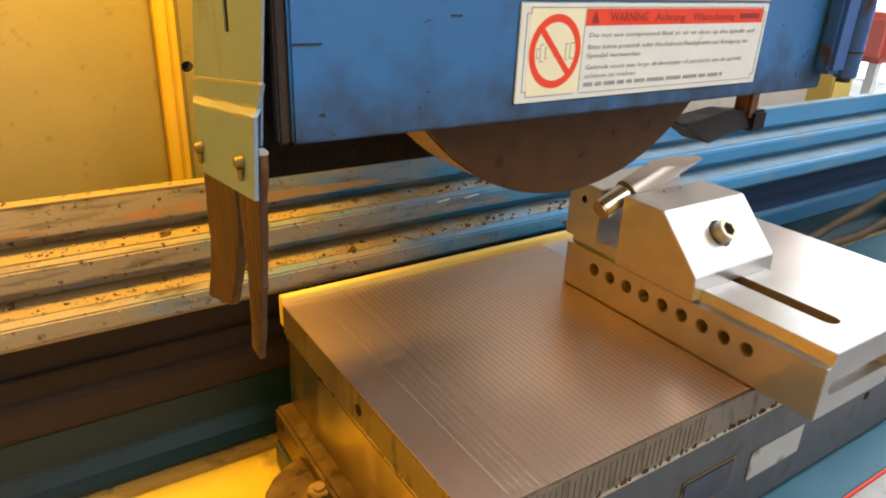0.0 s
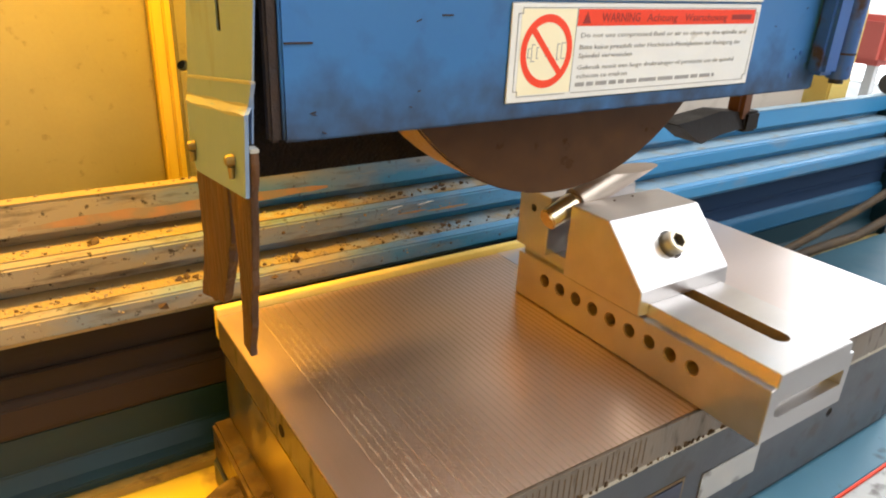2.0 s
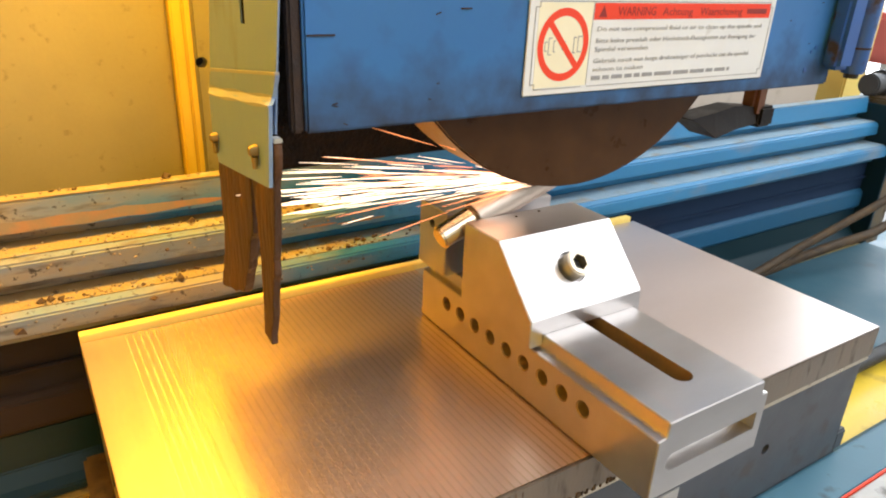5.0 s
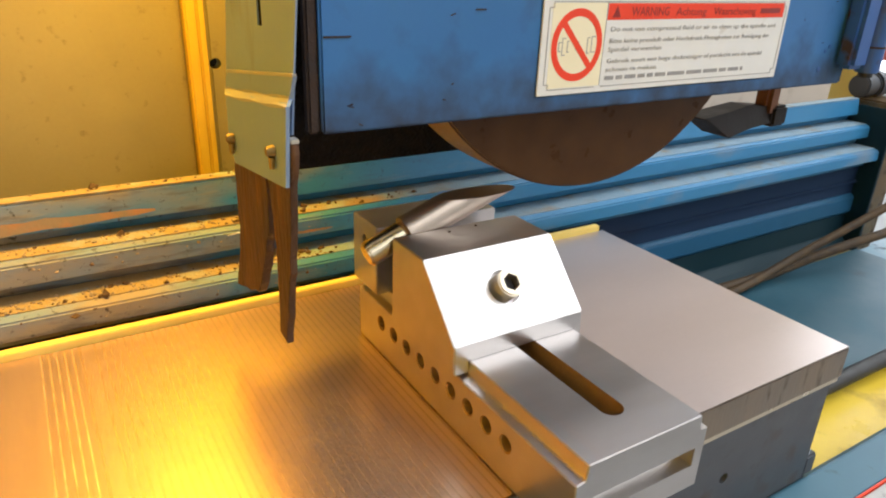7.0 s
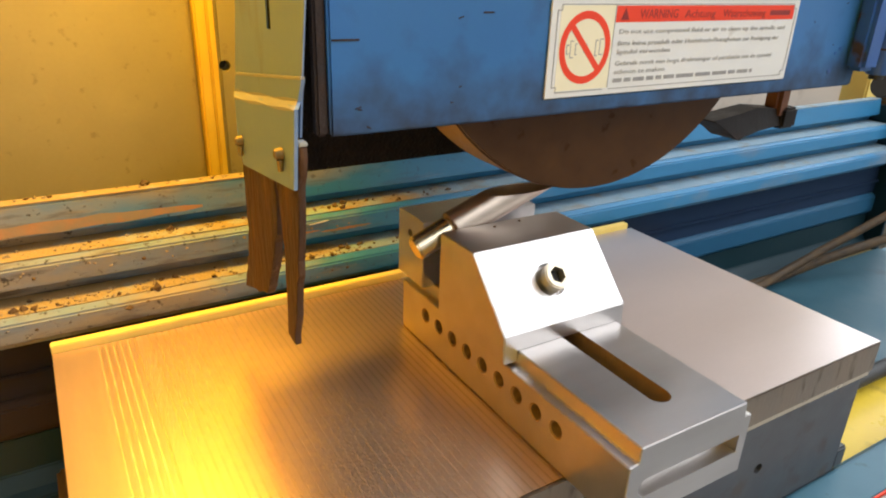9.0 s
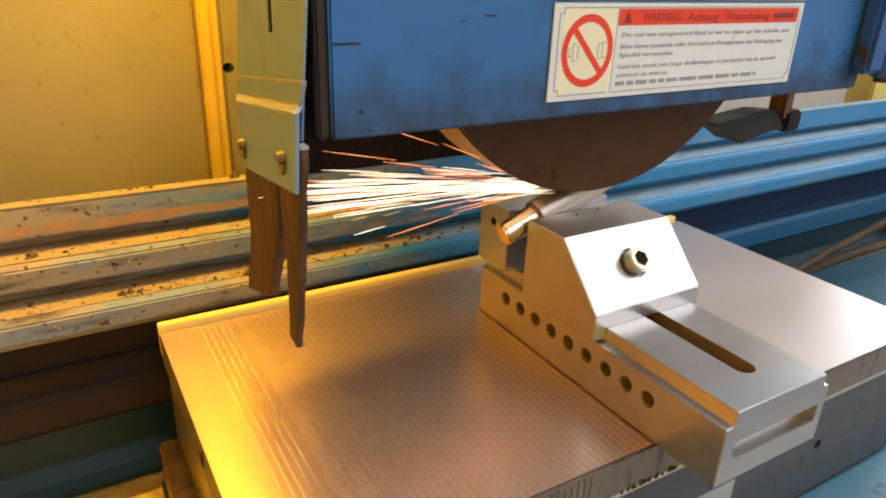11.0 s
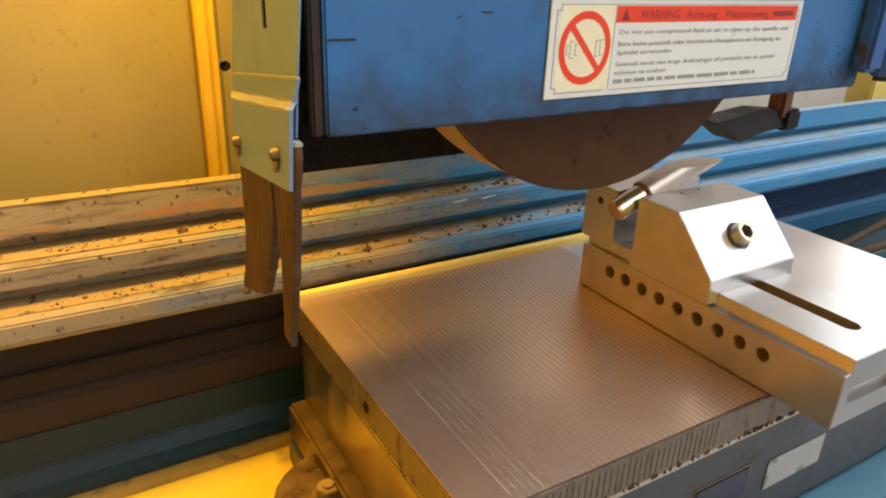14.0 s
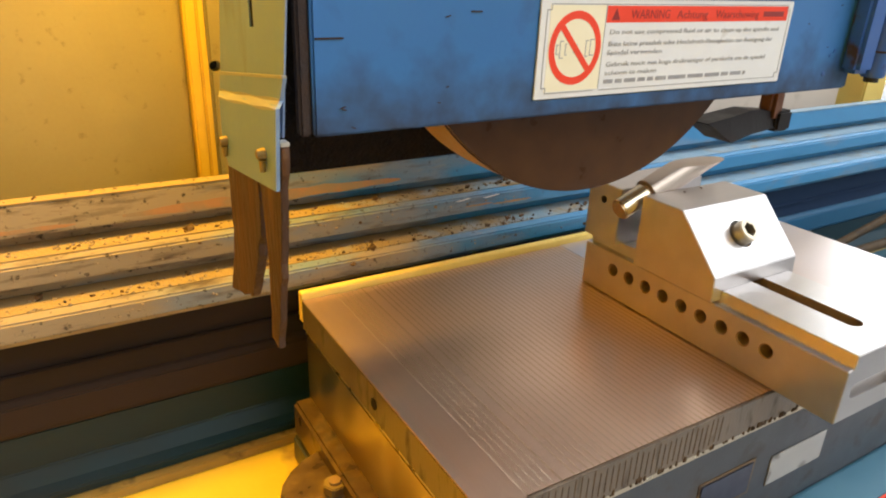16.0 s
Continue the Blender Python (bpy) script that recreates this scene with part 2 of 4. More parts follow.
M_POST = material("yellow_post_paint", (0.84, 0.58, 0.12), (0.88, 0.64, 0.16), 30, 0.5, 0, 0.05)
M_BLACK = material("black_rubber_and_hole_dark", (0.012, 0.012, 0.012), (0.03, 0.028, 0.025), 60, 0.6, 0, 0.3)
M_HOSE = material("dirty_hose", (0.03, 0.02, 0.012), (0.11, 0.07, 0.035), 60, 0.6, 0, 0.5, 300, bump_dist=0.001)
M_CHIP = material("grinding_chips", (0.05, 0.03, 0.018), (0.16, 0.10, 0.05), 300, 0.8, 0, 0.3)
M_CHIP_PALE = material("pale_chips", (0.22, 0.165, 0.10), (0.34, 0.26, 0.16), 300, 0.8, 0, 0.3)
M_NOZZLE = material("nozzle_steel", (0.010, 0.008, 0.007), (0.024, 0.019, 0.018), 70, 0.5, 0.0, 0.3, stain=(0.04, 0.03, 0.027), stain_scale=60, stain_at=(0.58, 0.78))
M_COPPER = material("copper_pipe", (0.16, 0.07, 0.04), (0.26, 0.12, 0.07), 90, 0.5, 0.7, 0.3)
M_PLATE_DARK = material("nameplate_dark", (0.02, 0.025, 0.05), (0.04, 0.045, 0.07), 90, 0.4, 0.2, 0.1)
M_PLATE_PALE = material("nameplate_pale", (0.36, 0.35, 0.33), (0.46, 0.45, 0.43), 60, 0.45, 0.4, 0.1, stain=(0.2, 0.19, 0.18), stain_scale=70)
M_WALL = material("hall_wall_paint", (0.68, 0.68, 0.67), (0.76, 0.76, 0.75), 3, 0.8, 0, 0.1, 60)
M_FLOOR = material("hall_floor_screed", (0.13, 0.128, 0.122), (0.18, 0.175, 0.17), 4, 0.5, 0, 0.1, 60)
M_WHITE = material("white_furniture_paint", (0.76, 0.76, 0.75), (0.82, 0.82, 0.81), 5, 0.5, 0, 0.05)
M_REDBOX = material("red_machine_paint", (0.70, 0.14, 0.11), (0.78, 0.18, 0.14), 6, 0.45, 0, 0.05)
for m in (M_UNDER, M_RECESS, M_MID, M_GRIME_DARK, M_HOSE, M_CHIP, M_WHEEL, M_NOZZLE):
    m.node_tree.nodes["Principled BSDF"].inputs["Specular IOR Level"].default_value = 0.2
# surfaces ground lengthwise: the gloss spreads across the grinding marks
for m, amount in ((M_CHUCK, 0.55), (M_INLAY, 0.55), (M_PLAIN, 0.5), (M_GROOVE, 0.5)):
    b = m.node_tree.nodes["Principled BSDF"]
    b.inputs["Anisotropic"].default_value = amount
    along = m.node_tree.nodes.new("ShaderNodeCombineXYZ")
    along.inputs[1].default_value = 1.0
    m.node_tree.links.new(along.outputs[0], b.inputs["Tangent"])
M_SPARK = glow("spark_white_hot", (1.0, 0.76, 0.55), 3.0)
M_SPARK_RED = glow("spark_orange", (1.0, 0.33, 0.12), 2.0)
M_SKY = glow("window_sky", (0.9, 0.95, 1.0), 3.5)


# ---- mesh helpers ----
BASES = {}


def thing(name, base, label, category, group="", kind=""):
    ob = new(name)
    ob.empty_display_size = 0.02
    ob.location = base
    BASES[ob.name] = Vector(base)
    return tagged(ob, label, category, group, kind)


def root(ob):
    while ob.parent:
        ob = ob.parent
    return ob


def part(name, bm, mat, parent, label="", smooth=False):
    """Links a bmesh, given in the place's space, as one mesh object under a thing or part."""
    me = bpy.data.meshes.new(name)
    base = BASES[root(parent).name]
    bmesh.ops.translate(bm, verts=bm.verts, vec=-base)
    bmesh.ops.recalc_face_normals(bm, faces=bm.faces)
    bm.to_mesh(me)
    bm.free()
    if smooth:
        me.polygons.foreach_set("use_smooth", [True] * len(me.polygons))
        me.set_sharp_from_angle(angle=radians(35))
    me.materials.append(mat)
    ob = new(name, me)
    ob.parent = parent
    return tagged(ob, label)


def single(name, bm, mat, label, category, kind="", smooth=False):
    """A thing of one mesh, standing in the place's space."""
    me = bpy.data.meshes.new(name)
    bmesh.ops.recalc_face_normals(bm, faces=bm.faces)
    bm.to_mesh(me)
    bm.free()
    if smooth:
        me.polygons.foreach_set("use_smooth", [True] * len(me.polygons))
        me.set_sharp_from_angle(angle=radians(35))
    me.materials.append(mat)
    ob = new(name, me)
    BASES[ob.name] = Vector((0, 0, 0))
    return tagged(ob, label, category, "", kind)


def bevel(bm, w, seg=2):
    if w:
        es = [e for e in bm.edges if len(e.link_faces) == 2 and e.calc_face_angle(0) > 0.5]
        bmesh.ops.bevel(bm, geom=es, offset=w, segments=seg, affect="EDGES", clamp_overlap=True)
    return bm


def box(x0, x1, y0, y1, z0, z1, w=0.0, bm=None):
    tmp = bmesh.new()
    bmesh.ops.create_cube(tmp, size=1.0)
    for v in tmp.verts:
        v.co = Vector(((x0 + x1) / 2 + v.co.x * (x1 - x0), (y0 + y1) / 2 + v.co.y * (y1 - y0), (z0 + z1) / 2 + v.co.z * (z1 - z0)))
    bevel(tmp, w)
    return join(bm, tmp)


def join(bm, tmp):
    if bm is None:
        return tmp
    me = bpy.data.meshes.new("tmp")
    tmp.to_mesh(me)
    tmp.free()
    bm.from_mesh(me)
    bpy.data.meshes.remove(me)
    return bm


def prism(pts, axis, a, b, w=0.0, bm=None, seg=2):
    """Profile pts extruded from a to b along axis; the two numbers of a point are the other axes in xyz order."""
    def put(p, q):
        return {"x": (q, p[0], p[1]), "y": (p[0], q, p[1]), "z": (p[0], p[1], q)}[axis]
    tmp = bmesh.new()
    lo = [tmp.verts.new(put(p, a)) for p in pts]
    hi = [tmp.verts.new(put(p, b)) for p in pts]
    tmp.faces.new(lo)
    tmp.faces.new(list(reversed(hi)))
    for i in range(len(pts)):
        j = (i + 1) % len(pts)
        tmp.faces.new((lo[i], lo[j], hi[j], hi[i]))
    bmesh.ops.recalc_face_normals(tmp, faces=tmp.faces)
    bevel(tmp, w, seg)
    return join(bm, tmp)


def cyl(p0, p1, r0, r1=None, seg=24, w=0.0, bm=None):
    p0, p1 = Vector(p0), Vector(p1)
    r1 = r0 if r1 is None else r1
    tmp = bmesh.new()
    bmesh.ops.create_cone(tmp, cap_ends=True, segments=seg, radius1=r0, radius2=r1, depth=(p1 - p0).length)
    bevel(tmp, w)
    turn = (p1 - p0).to_track_quat("Z", "Y").to_matrix().to_4x4()
    bmesh.ops.transform(tmp, matrix=Matrix.Translation((p0 + p1) / 2) @ turn, verts=tmp.verts)
    return join(bm, tmp)


def tube(pts, r, seg=10):
    bm = bmesh.new()
    rings = []
    pts = [Vector(p) for p in pts]
    for i, p in enumerate(pts):
        d = (pts[min(i + 1, len(pts) - 1)] - pts[max(i - 1, 0)]).normalized()
        m = d.to_track_quat("Z", "Y").to_matrix()
        rings.append([bm.verts.new(p + m @ Vector((r * math.cos(a), r * math.sin(a), 0))) for a in [k * 2 * math.pi / seg for k in range(seg)]])
    for a, b in zip(rings, rings[1:]):
        for k in range(seg):
            bm.faces.new((a[k], a[(k + 1) % seg], b[(k + 1) % seg], b[k]))
    bm.faces.new(rings[0])
    bm.faces.new(rings[-1])
    return bm


def cut(bm, *cutters):
    """bm with the cutters taken away."""
    obs = []
    for b in (bm, *cutters):
        me = bpy.data.meshes.new("tmp")
        bmesh.ops.recalc_face_normals(b, faces=b.faces)
        b.to_mesh(me)
        b.free()
        obs.append(new("tmp", me))
    for c in obs[1:]:
        md = obs[0].modifiers.new("cut", "BOOLEAN")
        md.object, md.operation, md.solver = c, "DIFFERENCE", "EXACT"
    dg = bpy.context.evaluated_depsgraph_get()
    me = bpy.data.meshes.new_from_object(obs[0].evaluated_get(dg))
    out = bmesh.new()
    out.from_mesh(me)
    bpy.data.meshes.remove(me)
    for o in obs:
        d = o.data
        bpy.data.objects.remove(o)
        bpy.data.meshes.remove(d)
    return out


def lettering(text, x, y, z, size, width=None):
    """Flat letters that face the front (-y), starting at x on the baseline z."""
    cu = bpy.data.curves.new("tmp", "FONT")
    cu.body, cu.size, cu.extrude, cu.resolution_u = text, size, 0.00005, 2
    ob = new("tmp", cu)
    dg = bpy.context.evaluated_depsgraph_get()
    me = bpy.data.meshes.new_from_object(ob.evaluated_get(dg))
    bm = bmesh.new()
    bm.from_mesh(me)
    bpy.data.objects.remove(ob)
    bpy.data.curves.remove(cu)
    bpy.data.meshes.remove(me)
    xs = [v.co.x for v in bm.verts]
    k = width / (max(xs) - min(xs)) if width else 1.0
    for v in bm.verts:
        v.co = Vector((x + v.co.x * k, y - v.co.z, z + v.co.y))
    return bm


# ---- hall ----
def build_hall():
    single("hall_floor", box(-4, 9, -9, 9, -1.0, -0.95), M_FLOOR, "pale grey screed workshop floor", "floor", "structure")
    single("ceiling", box(-4, 9, -9, 9, 5.2, 5.3), M_WALL, "white workshop ceiling", "ceiling", "structure")
    single("wall_north", box(-4, 9, 9, 9.15, -0.95, 5.2), M_WALL, "white painted workshop wall", "wall", "structure")
    single("wall_south", box(-4, 9, -9.15, -9, -0.95, 5.2), M_WALL, "white painted workshop wall", "wall", "structure")
    single("wall_west", box(-4.15, -4, -9, 9, -0.95, 5.2), M_WALL, "white painted workshop wall", "wall", "structure")
    single("wall_east", cut(box(9, 9.15, -9, 9, -0.95, 5.2), box(8.8, 9.4, 0.5, 8.4, -0.94, 4.6)), M_WALL, "white workshop wall with a wide open gate", "wall", "structure")
    single("backdrop", box(9.5, 9.52, -1, 10, -1.2, 5.4), M_SKY, "bright overcast daylight outside the gate", "sky", "structure")
    t = thing("red_machine", (2.55, 1.12, -0.95), "red painted machine across the workshop", "machine")
    part("housing", box(2.30, 2.78, 0.94, 1.33, -0.02, 0.14, 0.02), M_REDBOX, t, "red upper housing")
    for x in (2.34, 2.74):
        for y in (0.98, 1.29):
            part("leg", box(x - 0.015, x + 0.015, y - 0.015, y + 0.015, -0.95, -0.02), M_WHITE, t)


# ---- enclosure behind the table ----
def build_enclosure():
    e = thing("machine_enclosure", (0.4, 0.44, -0.95), "beige sheet metal machine enclosure with yellow trim", "enclosure")
    part("left_panel", box(-0.565, -0.0474, 0.424, 0.44, -0.95, 1.1, 0.002), M_PANEL, e, "stained beige panel, amber light put into its colour")
    part("trim_strip", box(-0.0470, -0.0375, 0.414, 0.436, -0.95, 1.1, 0.0015), M_YELLOW, e, "yellow folded edge strip")
    part("trim_strip", box(-0.0365, -0.0300, 0.417, 0.436, -0.95, 1.1, 0.0015), M_YELLOW, e, "yellow folded edge strip")
    hole = cyl((-0.0228, 0.40, 0.1512), (-0.0228, 0.5, 0.1512), 0.0048, seg=24)
    part("right_panel", box(0.3015, 0.955, 0.424, 0.44, -0.95, 1.1, 0.002), M_BEIGE, e, "pale beige panel")
    part("middle_panel", cut(box(-0.028, 0.300, 0.424, 0.44, -0.95, 1.1, 0.002), hole), M_PANEL, e, "beige panel with a round hole, amber light put into its colour")
    # black sheet added behind the hole as its inner dark
    part("hole_backing", box(-0.04, 0.0, 0.452, 0.456, 0.13, 0.17), M_BLACK, e)
    # Unseen panel, added to throw yellow light on the steel's left faces.
    part("bounce_panel", box(-0.565, -0.55, -1.30, 0.42, -0.95, 1.1, 0.002), M_YELLOW, e, "unseen yellow panel added to bounce warm light")
    part("corner_post", box(0.985, 1.045, 0.40, 0.45, -0.95, 1.1, 0.003), M_POST, e, "pale yellow corner post")


# ---- grinding head ----
WHEEL = Vector((0.137, 0.135, 0.2540))
WHEEL_R = 0.1455


def build_head():
    h = thing("surface_grinder", (0.15, 0.13, 0.17), "blue painted surface grinder head with grimy guard", "grinder")
    part("front_cover", box(-0.0595, 0.352, 0.085, 0.089, 0.1675, 0.46, 0.0012), M_HOOD, h, "blue cover plate, scuffed and sooty along its lower edge")
    part("left_lip", box(-0.0655, -0.0600, 0.0862, 0.0925, 0.1678, 0.46, 0.0012), M_RUST_EDGE, h, "rusty folded edge")
    # sheet in the open gap, with the gap's shade put into its black
    part("recess_wall", box(-0.0735, -0.0605, 0.100, 0.106, 0.1685, 0.46, 0.001), M_GRIME_DARK, h, "grimy black sheet filling the dark gap")
    part("back_plate", box(-0.064, 0.11, 0.182, 0.190, 0.122, 0.46, 0.001), M_GRIME_DARK, h, "soot-black back plate")
    part("spindle_housing", box(0.02, 0.26, 0.191, 0.42, 0.25, 0.46, 0.006), M_HOOD, h)
    # small scratches
    part("scratch", box(-0.058, -0.045, 0.0845, 0.0853, 0.2095, 0.2103), M_RUST_EDGE, h, "dark scratch")
    part("scratch", box(0.020, 0.0262, 0.0845, 0.0853, 0.2205, 0.2212), M_RUST_EDGE, h, "dark scratch")
    for x, z, r in ((0.319, 0.179, 0.0019), (0.322, 0.1915, 0.0012), (0.3265, 0.1945, 0.0015)):
        part("chip_mark", cyl((x, 0.0846, z), (x, 0.0853, z), r, seg=10), M_NAVY, h, "dark paint chip")
    rnd = random.Random(31)
    for _ in range(10):
        x, z, ln, an = rnd.uniform(-0.05, 0.34), rnd.uniform(0.172, 0.235), rnd.uniform(0.0008, 0.004), rnd.uniform(-25, 25)
        if 0.058 < x < 0.27 and z > 0.174:
            x, z = rnd.uniform(-0.05, 0.05), rnd.uniform(0.170, 0.20)
        bm = box(-ln / 2, ln / 2, 0.0846, 0.0853, -0.00025, 0.00025)
        bmesh.ops.transform(bm, matrix=Matrix.Translation((x, 0, z)) @ pose(0, 0, 0, 0, an, 0), verts=bm.verts)
        part("scratch", bm, M_RUST_EDGE, h)
    # hinge
    part("hinge_leaf", box(0.336, 0.356, 0.071, 0.0846, 0.1795, 0.46, 0.003), M_NAVY, h, "navy hinge leaf")
    b = part("hinge_barrel", cyl((0.3665, 0.076, 0.176), (0.3665, 0.076, 0.46), 0.0085, seg=20, w=0.001), M_NAVY, h, "navy hinge barrel", True)
    part("hinge_ring", cyl((0.3665, 0.076, 0.1935), (0.3665, 0.076, 0.195), 0.0088, seg=20), M_RUST_EDGE, b)
    part("hinge_pin", cyl((0.3665, 0.076, 0.1725), (0.3665, 0.076, 0.176), 0.005, seg=14), M_BLACK, b)
    # coolant nozzle
    part("coolant_pipe", box(0.312, 0.326, 0.112, 0.126, 0.139, 0.22, 0.003), M_COPPER, h, "dark copper coolant pipe")
    bm = bmesh.new()
    secs = [(0.241, 0.1438, 0.1430, 0.012), (0.2655, 0.1465, 0.1288, 0.012), (0.290, 0.1498, 0.1328, 0.010), (0.318, 0.1470, 0.1345, 0.008)]
    rings = []
    for x, zt, zb, hw in secs:
        rings.append([bm.verts.new((x, 0.12 - hw, zb)), bm.verts.new((x, 0.12 + hw, zb)), bm.verts.new((x, 0.12 + hw, zt)), bm.verts.new((x, 0.12 - hw * 0.6, zt))])
    for a, c in zip(rings, rings[1:]):
        for k in range(4):
            bm.faces.new((a[k], a[(k + 1) % 4], c[(k + 1) % 4], c[k]))
    bm.faces.new(rings[0])
    bm.faces.new(list(reversed(rings[-1])))
    bevel(bm, 0.0015)
    part("coolant_nozzle", bm, M_NOZZLE, h, "flattened steel coolant nozzle")
    part("nozzle_block", box(0.318, 0.336, 0.110, 0.128, 0.1315, 0.1475, 0.002), M_NOZZLE, h)
    # wheel
    w = part("grinding_wheel", cyl((WHEEL.x, 0.115, WHEEL.z), (WHEEL.x, 0.155, WHEEL.z), WHEEL_R, seg=128, w=0.0012), M_WHEEL, h, "brown abrasive grinding wheel", True)
    me = w.data
    off = BASES[h.name]
    me.transform(Matrix.Translation(off - WHEEL))
    w.location = WHEEL - off
    # rim faces take the brown that carries the lamp's amber
    me.materials.append(M_RIM_AMBER)
    for p in me.polygons:
        if abs(p.normal.y) < 0.5:
            p.material_index = 1
    # adjustable spark plate with flaps at the left end of the head
    s = thing("spark_plate", (-0.08, 0.1, 0.15), "grey sheet metal plate with two hanging rubber flaps", "guard plate")
    slotc = box(-0.09, -0.06, 0.1130, 0.1190, 0.2120, 0.32)

    def sheet(pts, x0, x1, w=0.0):
        return prism(pts, "x", x0, x1, w)
    part("upper_plate", cut(sheet([(0.0806, 0.1700), (0.1650, 0.1590), (0.1822, 0.1828), (0.0963, 0.46), (0.0125, 0.46), (0.0750, 0.1965)], -0.0755, -0.0747), slotc), M_ZINC, s, "slotted grey plate")
    # black sheet added behind the slot to paint the shade inside it
    part("slot_shadow", box(-0.0743, -0.0738, 0.090, 0.14, 0.200, 0.34), M_GRIME_DARK, s)
    part("edge_line", sheet([(0.0701, 0.1965), (0.1746, 0.1830), (0.1741, 0.1846), (0.0699, 0.1978)], -0.0779, -0.0757, 0.0003), M_WORN_GLINT, s, "worn sheet edge with its glint painted in")

    # lower plate: near edge (y, z), far edge (y, z), outer face x; it steps outwards below its upper edge
    rows = [(0.0700, 0.1966, 0.1745, 0.1832, -0.0775), (0.0757, 0.1866, 0.1790, 0.1739, -0.0775), (0.0735, 0.1856, 0.1735, 0.1734, -0.0790), (0.0704, 0.1846, 0.1661, 0.1729, -0.0810),
            (0.0735, 0.1648, 0.1667, 0.1510, -0.0810), (0.0763, 0.1479, 0.1588, 0.1380, -0.0810)]

    def bent(rows, th, n, out=0.0, ripple=0.0):
        bm = bmesh.new()
        grid = [[[bm.verts.new((x - out + d, ya + (yb - ya) * k / n, za + (zb - za) * k / n + ripple * math.sin(k * 7.3 + i * 2))) for k in range(n + 1)] for d in (0.0, th)]
                for i, (ya, za, yb, zb, x) in enumerate(rows)]
        for a, b in zip(grid, grid[1:]):
            for k in range(n):
                bm.faces.new((a[0][k], a[0][k + 1], b[0][k + 1], b[0][k]))
                bm.faces.new((a[1][k], b[1][k], b[1][k + 1], a[1][k + 1]))
            for k in (0, n):
                bm.faces.new((a[0][k], b[0][k], b[1][k], a[1][k]))
        for g in (grid[0], grid[-1]):
            for k in range(n):
                bm.faces.new((g[0][k], g[1][k], g[1][k + 1], g[0][k + 1]))
        return bm
    part("lower_plate", bent(rows, 0.0017, 6), M_ZINC, s, "grey plate with a stepped bend", True)
    # the bend's glint is painted as a thin pale band
    band = [(0.0752, 0.1876, 0.1785, 0.1748, -0.0775), rows[1], rows[2], rows[3], (0.0706, 0.1836, 0.1661, 0.1718, -0.0810)]
    part("worn_glint_band", bent(band, 0.00015, 14, 0.0003, 0.00035), M_WORN_GLINT, s, "worn bend with its glint painted in", True)
    for y, z in ((0.0891, 0.1616), (0.1565, 0.1519)):
        b = part("screw", cyl((-0.0812, y, z), (-0.0850, y, z), 0.0030, 0.0022, 14, 0.0004), M_BRASS, s, "small brass screw", True)
        part("thread_end", cyl((-0.0828, y - 0.001, z - 0.0025), (-0.0828, y - 0.001, z - 0.0078), 0.0016, 0.0012, 10), M_BRASS, b)

    def flap(pts, x0, x1, seed):
        rnd = random.Random(seed)
        out = []
        for (a, b), (c, d) in zip(pts, pts[1:] + pts[:1]):
            n = max(2, int(math.hypot(c - a, d - b) / 0.006))
            for k in range(n):
                f = k / n
                out.append((a + (c - a) * f + rnd.uniform(-0.0012, 0.0012), b + (d - b) * f + rnd.uniform(-0.0012, 0.0012)))
        return sheet(out, x0, x1, 0.0004)
    part("front_flap", flap([(0.0784, 0.1690), (0.0728, 0.1690), (0.0789, 0.1289), (0.0851, 0.0976), (0.0899, 0.0768), (0.0961, 0.0590), (0.1062, 0.0604), (0.1037, 0.0896), (0.1028, 0.1085),
                             (0.1055, 0.1254), (0.1103, 0.1450)], -0.0787, -0.0752, 3), M_RUBBER, s, "long dusty brown rubber flap")
    part("rear_flap", flap([(0.1698, 0.1420), (0.1130, 0.1460), (0.1100, 0.1327), (0.1148, 0.1132), (0.1216, 0.0981), (0.1329, 0.0769), (0.1418, 0.0684), (0.1584, 0.0613), (0.1860, 0.0537),
                            (0.1759, 0.0805), (0.1700, 0.0970), (0.1706, 0.1106)], -0.0787, -0.0740, 5), M_RUBBER, s, "short torn brown rubber flap")
    # small pale block added as the lit top end of the flap
    part("flap_end_glint", box(-0.0790, -0.0750, 0.0726, 0.0784, 0.1680, 0.1700, 0.0004), M_WORN_GLINT, s)


